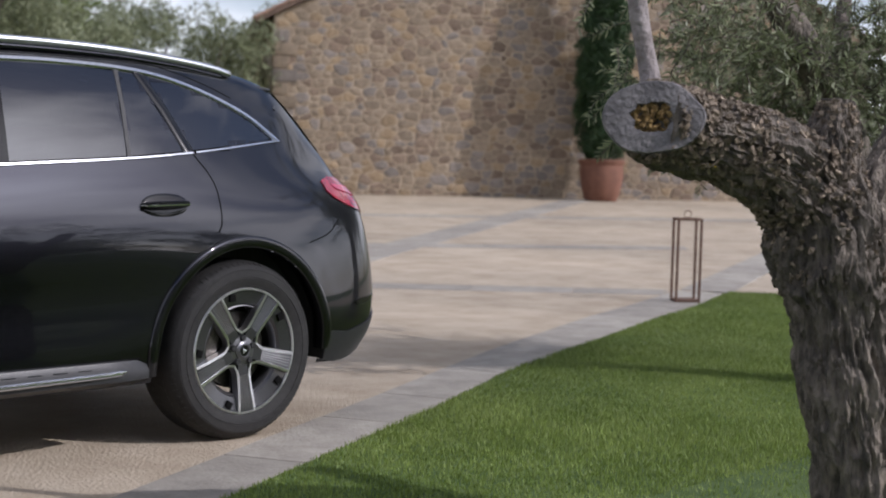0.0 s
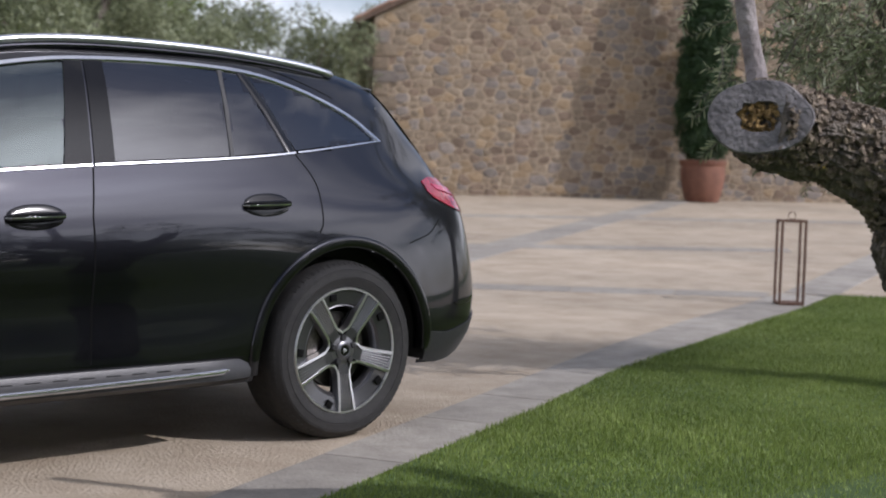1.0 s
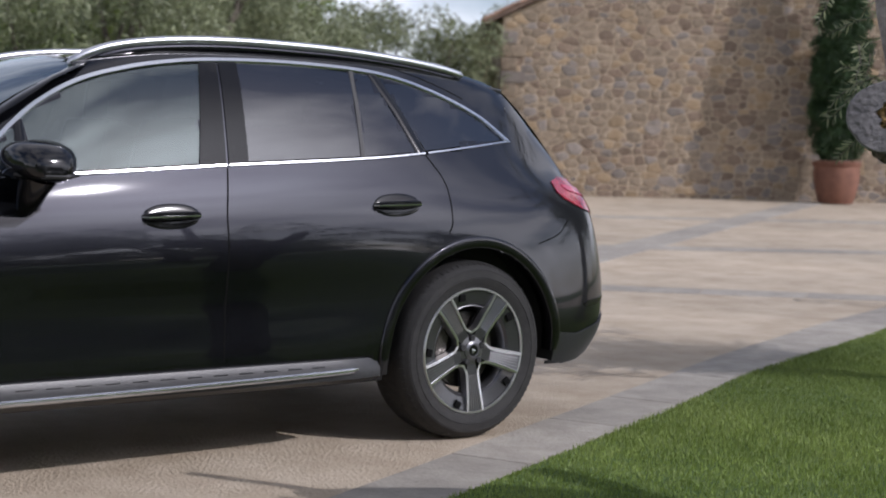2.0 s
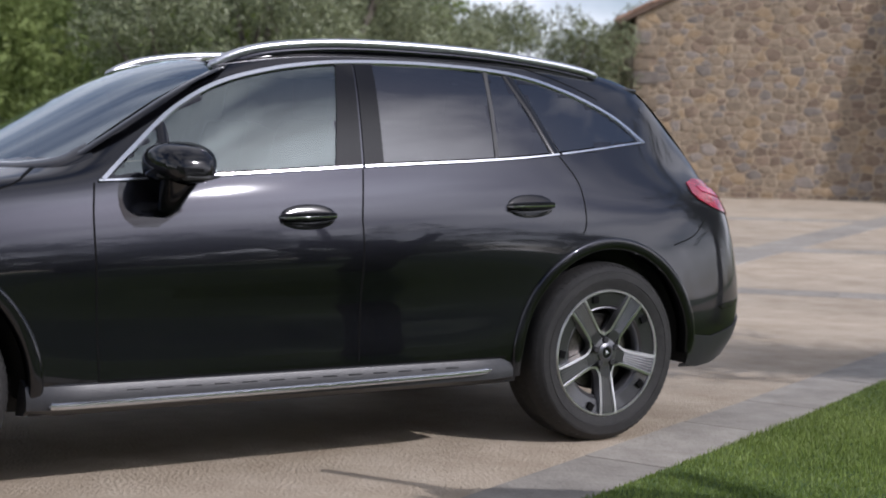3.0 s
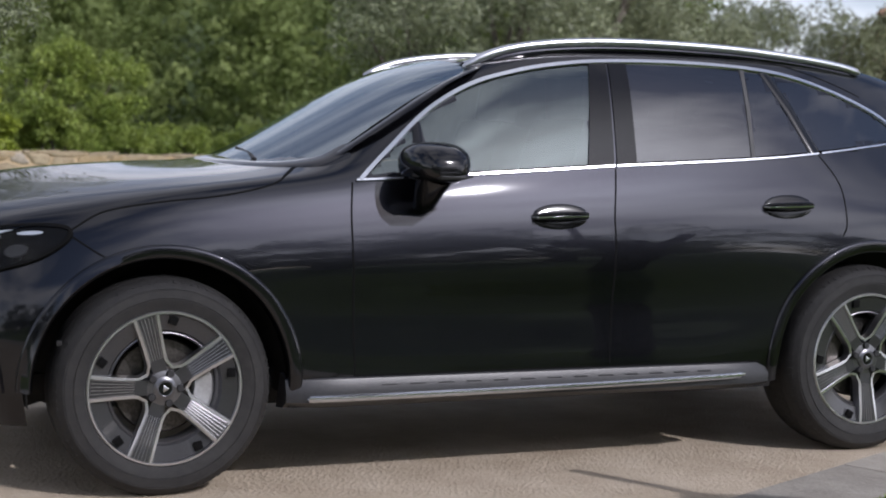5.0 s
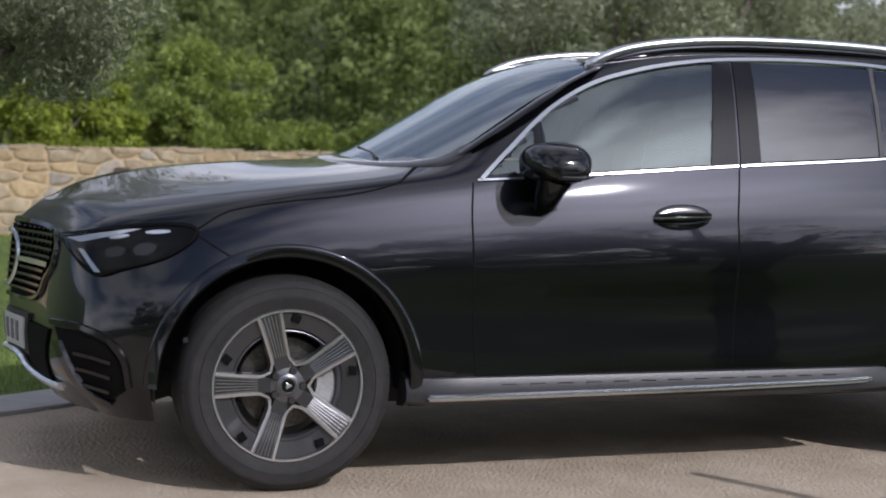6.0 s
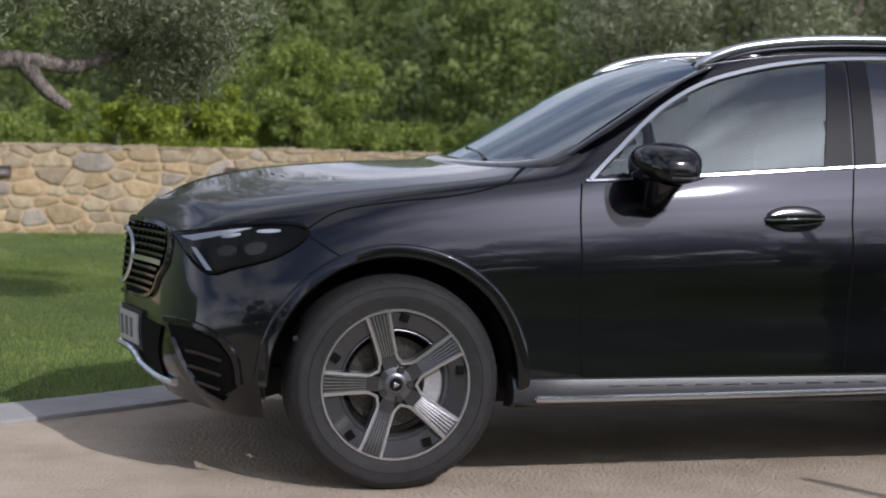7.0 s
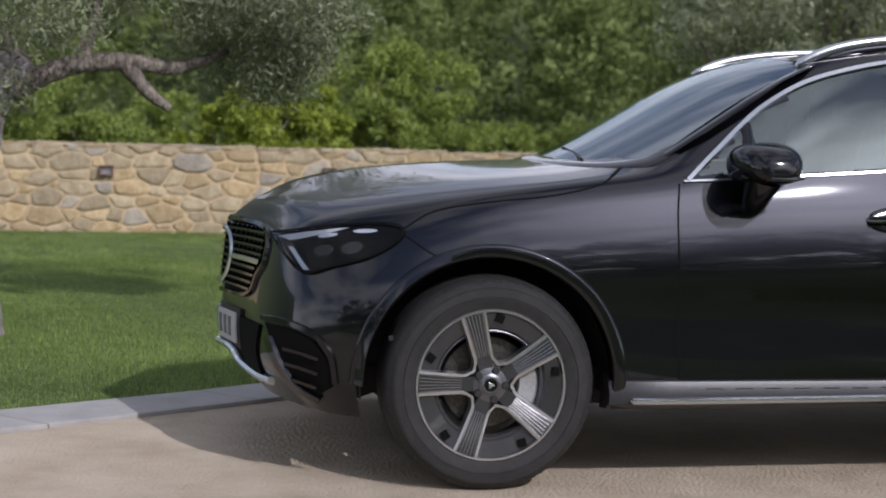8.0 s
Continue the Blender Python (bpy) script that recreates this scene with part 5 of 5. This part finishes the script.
def shrub(name, at, spread, high, count, size, material, text, seed, n=44):
    t = thing(name, text, "shrub")
    t.location = at
    me = crown("foliage", tree_blobs(random.Random(seed), n, spread, .25, high, spread * .3), count, size, .5, seed, -.4, .3)
    link("foliage", me, material, t, smooth=False)
    bm = bmesh.new()
    rr = random.Random(seed)
    for _ in range(6):
        tube(bm, [(0, 0, -.1), (rr.uniform(-.3, .3), rr.uniform(-.3, .3), high * .4), (rr.uniform(-.6, .6) * spread, rr.uniform(-.6, .6) * spread, high * .85)], [.03, .02, .006], 5)
    part("branching_stem", bm, BARK, t)


for k, (deg, dist, spread, high, material) in enumerate(((1.7, 19.6, .7, 1.75, LEAF_BUSH), (3.1, 19.3, .75, 1.9, LEAF_BUSH), (4.7, 19.8, .6, 1.85, LEAF_BUSH), (6.5, 22, .95, 2.4, LEAF_SHRUB), (8.7, 22.5, .9, 2.5, LEAF_SHRUB), (7.6, 21, .6, 1.7, LEAF_SHRUB), (-.8, 24, .8, 1.7, LEAF_SHRUB), (-3.5, 21, .8, 1.5, LEAF_SHRUB), (-7, 22, 1.3, 2.0, LEAF_SHRUB), (12.5, 25, .9, 1.25, LEAF_SHRUB), (16, 26, 1.0, 1.2, LEAF_SHRUB), (10.6, 24, .7, 1.3, LEAF_SHRUB))):
    p = bearing(deg, dist)
    shrub("shrub", (p[0], p[1], float(land(*p)) - .1), spread, high, 15000, .075, material, "bright yellow-green bush behind the garden wall" if material is LEAF_BUSH else "green leafy shrub behind the garden wall", 70 + k)

# wooded hillside
def hill(deg, dist):
    lift = np.clip((33.0 - np.asarray(deg)) / 10.0, 0, 1)
    lift = lift * lift * (3 - 2 * lift)
    d = np.clip((np.asarray(dist) - 50) / 85, 0, 1.3)
    return .4 + d * (3.0 + 17 * lift)


bm = bmesh.new()
grid = []
for deg in np.linspace(-75, 75, 61):
    row = []
    for dist in np.linspace(48, 165, 24):
        p = bearing(deg, dist)
        row.append(bm.verts.new((p[0], p[1], float(hill(deg, dist)) + 1.2 * noise.noise(Vector((p[0] * .05, p[1] * .05, 0))) - 1.0)))
    grid.append(row)
for a, b in zip(grid, grid[1:]):
    for k in range(len(a) - 1):
        bm.faces.new((a[k], b[k], b[k + 1], a[k + 1]))
tagged(part("hillside", bm, UNDERGROWTH), "dark undergrowth on the hillside under the pines", "hillside", kind="structure")
rng = np.random.default_rng(77)
spots, facing = [], []
for k in range(640):
    near = k < 560
    deg, dist = rng.uniform(-11, 33) if near else rng.uniform(-45, 66), 52 + 90 * rng.uniform(0, 1) ** 1.1
    p = bearing(deg, dist)
    z = float(hill(deg, dist)) - 1
    tall = rng.uniform(5.0, 8.5)
    wide = tall * rng.uniform(.24, .34)
    for c in range(26 if near else 7):
        up = rng.uniform(0, 1)
        a, out = rng.uniform(0, 2 * np.pi), wide * (1.0 - .75 * up ** 1.5) * rng.uniform(.35, 1) ** .5
        cc = np.array((p[0] + math.cos(a) * out, p[1] + math.sin(a) * out, z + tall * (.2 + .8 * up)))
        cr = rng.uniform(.28, .6)
        n = int((95 if near else 50) * cr)
        d = rng.normal(size=(n, 3))
        d /= np.linalg.norm(d, axis=1)[:, None]
        spots.append(cc + d * cr * rng.uniform(.7, 1.08, (n, 1)) * np.array((1, 1, .75)))
        facing.append(d + rng.normal(size=(n, 3)) * .45)
spots, facing = np.vstack(spots), np.vstack(facing)
facing /= np.linalg.norm(facing, axis=1)[:, None]
along = np.cross(facing, rng.normal(size=facing.shape))
along /= np.linalg.norm(along, axis=1)[:, None] + 1e-9
across = np.cross(facing, along)
reach = .12 * rng.uniform(.6, 1.3, (len(spots), 1))
me = mesh_quads("pine_wood", np.stack([spots - along * reach, spots + across * reach * .6, spots + along * reach, spots - across * reach * .6], 1).reshape(-1, 3), np.arange(4 * len(spots)).reshape(-1, 4))
tagged(link("pine_wood", me, LEAF_PINE, smooth=False), "dense green pine wood on the hillside", "wood", kind="stuff")

# added unseen trees behind the camera close the place round, mirrored in the paint
for k in range(9):
    a = radians(120 + k * 15)
    p = EYE_XY + np.array((math.sin(a), math.cos(a))) * (17 + 3 * (k % 2))
    olive(k % 3, (p[0], p[1], -.1), 1.1 + .1 * (k % 3), 50 * k, "unseen olive tree added behind the camera", "garden olive trees")

# nearer unseen trees, added to shade the lawn that the car's flank mirrors
for k, (deg, dist, scale) in enumerate(((128, 10, 1.25), (143, 9.5, 1.3), (158, 10.5, 1.35), (174, 9.5, 1.25), (190, 11, 1.3), (206, 10, 1.2), (222, 11, 1.3), (238, 10, 1.2))):
    p = bearing(deg, dist)
    olive((k + 1) % 3, (p[0], p[1], -.1), scale, 70 * k, "unseen olive tree added to shade the mirrored lawn", "garden olive trees")

# cypress in its pot by the house
p = bearing(52.75, 33.0)
base = float(land(*p))
pot = thing("terracotta_pot", "large round terracotta pot with a clipped cypress", "pot")
pot.location = (p[0], p[1], base)
bm = bmesh.new()
lathe(bm, [(0, .02), (.34, .0), (.38, .05), (.46, .35), (.5, .65), (.48, .8), (.52, .84), (.53, .92), (.48, .93), (.44, .85), (0, .82)], 40, axis="z")
part("pot_body", bm, TERRACOTTA, pot)
cyp = thing("cypress", "dark green clipped cypress in a terracotta pot", "tree")
cyp.location = (p[0], p[1], base + .82)
rr = random.Random(3)
blobs = []
for z in np.linspace(.25, 5.3, 230):
    girth = .5 * min(1, .62 + z * .5) * min(1, (5.6 - z) / 3.0) ** .8
    a = rr.uniform(0, 6.28)
    blobs.append((math.cos(a) * girth * rr.uniform(.5, 1), math.sin(a) * girth * rr.uniform(.5, 1), z, .16 + girth * .25))
link("foliage", crown("foliage", blobs, 90000, .07, .45, 8, -1.2, .5), LEAF_CYPRESS, cyp, smooth=False)
bm = bmesh.new()
tube(bm, [(0, 0, -.05), (0, 0, 2.0)], [.07, .05], 8)
part("trunk", bm, BARK, cyp)

# rusted frame lantern on the border
lan = thing("frame_lantern", "tall open lantern frame of rusted steel", "lantern")
lan.matrix_world = pose(7.3, 2.7, float(land(7.3, 2.7)) + .006, 0, 0, -43.5)
S, T = .116, .765
for sx in (-1, 1):
    for sy in (-1, 1):
        bm = bmesh.new()
        box(bm, (.022, .022, T), (sx * (S - .011), sy * (S - .011), T / 2), bevel=.002)
        part("lantern_post", bm, RUST, lan)
for z in (.012, T - .012):
    for k in range(4):
        bm = bmesh.new()
        box(bm, (2 * S - .044, .022, .022), (0, S - .011, z), bevel=.002)
        bmesh.ops.rotate(bm, verts=bm.verts, matrix=Matrix.Rotation(k * math.pi / 2, 3, "Z"))
        part("lantern_rail", bm, RUST, lan)
bm = bmesh.new()
box(bm, (2 * S - .05, 2 * S - .05, .006), (0, 0, .012))
part("lantern_floor", bm, RUST, lan)
bm = bmesh.new()
tube(bm, [(.032 * math.cos(a), 0, T + .034 + .032 * math.sin(a)) for a in np.linspace(0, 2 * math.pi, 21)], .004, 6, caps=False)
part("hanging_ring", bm, RUST, lan)


# ---- the old olive by the camera ----
def gnarled(points, radii, sides, steps, rough, seed, furrow=.5):
    """A thick limb with lumps and lengthwise furrows."""
    line = smooth_line([(*p, q) for p, q in zip(points, radii)], steps)
    bm = bmesh.new()
    rings = tube(bm, line[:, :3], list(line[:, 3]), sides)
    run = 0.0
    for i, ring in enumerate(rings):
        c = Vector(line[i, :3])
        run += (c - Vector(line[max(i - 1, 0), :3])).length
        for k, v in enumerate(ring):
            d = v.co - c
            a = 2 * math.pi * k / sides + .25 * noise.noise(Vector((run * 5, seed, 0)))
            q = Vector((v.co.x * 6 + seed, v.co.y * 6, v.co.z * 6))
            lump = noise.noise(q) * .5 + noise.noise(q * 2.3) * .3
            ridge = abs(noise.noise(Vector((math.cos(a) * 4.5 + seed, math.sin(a) * 4.5, run * 4)))) * furrow
            cleft = abs(noise.noise(Vector((math.cos(a) * 11, math.sin(a) * 11 + seed, run * 11)))) * furrow
            fine = noise.noise(v.co * 60) * .07
            v.co = c + d * (1 + rough * (lump - ridge * .9 - cleft * .75 + fine + .3))
    return bm, line


old = thing("old_olive_tree", "gnarled old olive tree with a sawn limb on the lawn", "tree")
old.matrix_world = LEVEL
bm, trunk_line = gnarled([(.35, -2.657, -.15), (.343, -2.638, .208), (.327, -2.614, .405), (.33, -2.579, .618), (.312, -2.552, .815), (.248, -2.507, 1.004), (.127, -2.448, 1.115), (-.004, -2.38, 1.173), (-.129, -2.319, 1.208), (-.25, -2.284, 1.233), (-.3, -2.285, 1.24)],
                         [.157, .154, .161, .17, .176, .164, .14, .124, .122, .117, .108], 168, 24, .34, 3.0, .8)
part("trunk", bm, BARK, old, "furrowed grey-brown olive bark, bending over into a sawn limb")
limb_line = trunk_line[5 * 24:]
bm, stub_line = gnarled([(.313, -2.546, .96), (.319, -2.548, 1.12), (.327, -2.552, 1.237), (.334, -2.556, 1.318)], [.13, .095, .072, .05], 96, 20, .5, 17.0, .8)
part("broken_stub", bm, BARK, old, "hollow broken stub")
bm, _ = gnarled([(.40, -2.58, .8), (.475, -2.605, .98), (.56, -2.62, 1.12), (.68, -2.635, 1.28), (.79, -2.665, 1.5)], [.12, .095, .07, .06, .05], 72, 16, .4, 27.0, .7)
part("limb", bm, BARK, old, "rising bark-covered limb")
# sawn face
axis = Vector((-.8, -.58, .06)).normalized()
turn = axis.to_track_quat("Z", "Y").to_matrix().to_4x4()
face_at = Matrix.Translation((-.325, -2.31, 1.245)) @ turn
bm = bmesh.new()
loop = []
for rad in (1.0, .97, .8, .6, .42, .36):
    ring = []
    for k in range(48):
        a = 2 * math.pi * k / 48
        w = 1 + .1 * noise.noise(Vector((math.cos(a) * 1.6, math.sin(a) * 1.6, 4.0)))
        hollow = -.02 if rad < .4 else (.004 * noise.noise(Vector((math.cos(a) * 3, math.sin(a) * 3, rad * 9))) + (.0 if rad > .98 else .012))
        q = (1.0 if rad > .5 else 1 + .3 * noise.noise(Vector((math.cos(a) * 2, math.sin(a) * 2, 1.0))))
        ring.append(bm.verts.new(face_at @ Vector((.15 * rad * w * q * math.cos(a), .112 * rad * w * q * math.sin(a), hollow))))
    loop.append(ring)
for a, b in zip(loop, loop[1:]):
    for k in range(48):
        bm.faces.new((a[k], a[(k + 1) % 48], b[(k + 1) % 48], b[k]))
part("sawn_face", bm, CUT_WOOD, old, "grey weathered saw cut")
rr = random.Random(12)
bm = bmesh.new()
for _ in range(90):
    a, q = rr.uniform(0, 6.28), rr.uniform(0, 1) ** .5
    c = face_at @ Vector((.06 * q * math.cos(a), .055 * q * math.sin(a), -.004 + rr.uniform(-.012, .008)))
    box(bm, (rr.uniform(.008, .02), rr.uniform(.008, .02), rr.uniform(.006, .016)), c, rot=Euler((rr.uniform(0, 3), rr.uniform(0, 3), rr.uniform(0, 3))).to_matrix().to_4x4(), bevel=.002)
part("rotten_heart", bm, ROT, old, "crumbling orange heartwood")


def flakes(line, count, size, seed, bm=None, arc=(0, 6.28)):
    """Loose curled plates of bark round a limb."""
    r = random.Random(seed)
    bm = bm or bmesh.new()
    for _ in range(count):
        i = r.randrange(2, len(line) - 2)
        c, rad = Vector(line[i, :3]), line[i, 3]
        d = (Vector(line[i + 1, :3]) - Vector(line[i - 1, :3])).normalized()
        s = d.orthogonal().normalized()
        n = Matrix.Rotation(r.uniform(*arc), 3, d) @ s
        m = n.to_track_quat("Z", "Y").to_matrix().to_4x4() @ Matrix.Rotation(r.uniform(0, 6.28), 4, "Z") @ Matrix.Rotation(r.uniform(-.5, .5), 4, "X")
        w, h = size * r.uniform(.5, 1.5), size * r.uniform(.5, 1.3)
        pts = [m @ Vector((w * x + r.uniform(-.2, .2) * size, h * y + r.uniform(-.2, .2) * size, z)) + c + n * rad * r.uniform(.98, 1.1) for x, y, z in ((-.5, -.5, 0), (.5, -.5, .002), (.6, .1, .003), (.4, .5, 0), (-.4, .55, .003), (-.55, 0, 0))]
        lo = [bm.verts.new(p - n * size * .25) for p in pts]
        hi = [bm.verts.new(p + n * size * .12) for p in pts]
        bm.faces.new(hi)
        for k in range(6):
            bm.faces.new((lo[k], lo[(k + 1) % 6], hi[(k + 1) % 6], hi[k]))
    return bm


bark_bm = flakes(limb_line, 1100, .018, 4)
bark_bm = flakes(trunk_line[84:125], 220, .015, 5, bark_bm)
bark_bm = flakes(stub_line, 300, .014, 6, bark_bm)
tagged(part("loose_bark", bark_bm, BARK_FLAKE, old, smooth=False), "flaking grey-brown bark", kind="stuff")
for k in range(12):
    part("lichen", flakes(limb_line[12:110], 1, .02, 80 + k), LICHEN, old, "yellow lichen", smooth=False)


# sprays of leaves over the old olive
def sprays(starts, seed, twigs, length, leaf, spread, hang):
    rng = np.random.default_rng(seed)
    wood = bmesh.new()
    pos, way = [], []
    for _ in range(twigs):
        s = np.array(starts[rng.integers(len(starts))]) + rng.normal(size=3) * spread
        d = rng.normal(size=3) + np.array((-.25, .15, hang))
        d /= np.linalg.norm(d)
        pts = [s]
        for k in range(7):
            d = d + rng.normal(size=3) * .14 + np.array((0, 0, -.07))
            d /= np.linalg.norm(d)
            pts.append(pts[-1] + d * length / 7 * rng.uniform(.8, 1.2))
        tube(wood, pts, list(np.linspace(.0042, .0012, 8)), 5, caps=False)
        for k in range(1, 8):
            seg = pts[k] - pts[k - 1]
            u = seg / np.linalg.norm(seg)
            for j in range(3):
                base = pts[k - 1] + seg * (j + .5) / 3
                out = np.cross(u, rng.normal(size=3))
                out /= np.linalg.norm(out) + 1e-9
                for sg in (-1, 1):
                    pos.append(base)
                    w = u * .75 + out * sg * .8
                    way.append(w / np.linalg.norm(w))
    pos, way = np.array(pos), np.array(way)
    n = len(pos)
    side = np.cross(way, rng.normal(size=(n, 3)))
    side /= np.linalg.norm(side, axis=1)[:, None] + 1e-9
    ln = leaf * rng.uniform(.6, 1.2, (n, 1))
    lift = np.cross(way, side) * ln * .06
    verts = np.stack([pos, pos + way * ln * .35 + side * ln * .09 + lift, pos + way * ln * .7 + side * ln * .075 + lift, pos + way * ln, pos + way * ln * .7 - side * ln * .075 + lift, pos + way * ln * .35 - side * ln * .09 + lift], 1).reshape(-1, 3)
    return wood, mesh_quads("leaf_sprays", verts, np.arange(6 * n).reshape(-1, 6))


spray_tree = thing("leafy_olive_tree", "olive tree with hanging silvery sprays on the lawn", "tree")
bm, _ = gnarled([(3.75, -.95, -.1), (3.7, -.9, .4), (3.72, -.85, .9), (3.6, -.8, 1.4), (3.3, -.7, 1.9), (2.9, -.5, 2.4)], [.2, .14, .12, .12, .09, .05], 40, 10, .3, 41.0, .4)
part("trunk", bm, BARK, spray_tree, "dark furrowed trunk")
bm, _ = gnarled([(3.6, -.8, 1.35), (3.9, -.6, 1.9), (4.3, -.4, 2.4)], [.09, .06, .03], 24, 10, .3, 43.0, .3)
part("limb", bm, BARK, spray_tree, "dark olive limb")
rr = random.Random(19)
starts = [(2.9 + rr.uniform(-.55, 1.9), -.35 + rr.uniform(-.75, .75), 1.72 + rr.uniform(-.1, .95)) for _ in range(34)]
starts += [(3.4 + rr.uniform(-.2, 1.3), -.5 + rr.uniform(-.6, .6), 1.5 + rr.uniform(-.15, .55)) for _ in range(26)]
wood, me = sprays(starts, 15, 600, .42, .062, .14, .0)
part("twig_tangle", wood, BARK, spray_tree, "thin olive twigs")
link("leaf_sprays", me, LEAF_OLIVE, spray_tree, "narrow silvery olive leaves", smooth=False)
bm, _ = gnarled([(-.235, -2.255, 1.2), (-.215, -2.222, 1.385), (-.232, -2.204, 1.525), (-.247, -2.19, 1.68)], [.036, .03, .03, .029], 24, 14, .25, 5.0, .3)
part("pale_limb", bm, PALE_BARK, old, "pale grey upright limb")

# olive on the far lawn
second = thing("lawn_olive_tree", "spreading olive tree on the far lawn", "tree")
base = .04
second.matrix_world = Matrix.Translation((-4.03, -4.77, 1.19)) @ Matrix.Diagonal((.868, .868, .868, 1)) @ Matrix.Translation((3.92, 4.77, -1.19)) @ LEVEL
bm, _ = gnarled([(-5.12, 5.1, base - .15), (-5.14, 5.1, base + .3), (-5.16, 5.15, base + .9), (-5.1, 5.25, base + 1.5), (-4.9, 5.35, base + 1.85)], [.2, .14, .125, .13, .12], 40, 10, .25, 21.0, .3)
part("trunk", bm, PALE_BARK, second, "pale grey trunk")
for pts, rad in (([(-4.98, 5.3, base + 1.62), (-4.55, 5.4, base + 1.82), (-4.15, 5.5, base + 1.86), (-3.85, 5.6, base + 1.84), (-3.5, 5.7, base + 1.98)], [.08, .064, .055, .042, .02]),
                 ([(-4.2, 5.5, base + 1.84), (-4.05, 5.5, base + 1.66), (-3.9, 5.5, base + 1.55)], [.06, .045, .03]),
                 ([(-4.9, 5.3, base + 1.8), (-5.3, 5.5, base + 2.3), (-5.6, 5.7, base + 2.8)], [.08, .06, .03]),
                 ([(-4.5, 5.4, base + 1.82), (-4.4, 5.4, base + 2.2), (-4.3, 5.5, base + 2.7)], [.05, .035, .02])):
    bm, _ = gnarled(pts, rad, 24, 8, .3, 33.0, .3)
    part("limb", bm, BARK, second, "dark crooked limb")
rr = random.Random(31)
blobs = [(-5.1 + rr.uniform(-1.2, 2.6), 5.6 + rr.uniform(-1.1, 1.3), base + rr.uniform(1.95, 3.3), rr.uniform(.2, .4)) for _ in range(80)]
blobs += [(-3.35 + rr.uniform(-.35, .45), 5.8 + rr.uniform(-.5, .6), base + rr.uniform(1.75, 2.4), rr.uniform(.16, .28)) for _ in range(36)]
blobs += [(-5.2 + rr.uniform(-.5, .4), 5.2 + rr.uniform(-.4, .4), base + rr.uniform(1.55, 2.0), rr.uniform(.15, .25)) for _ in range(8)]
link("crown", crown("crown", blobs, 48000, .065, .26, 41, .15, .2), LEAF_OLIVE, second, "silvery olive foliage", smooth=False)
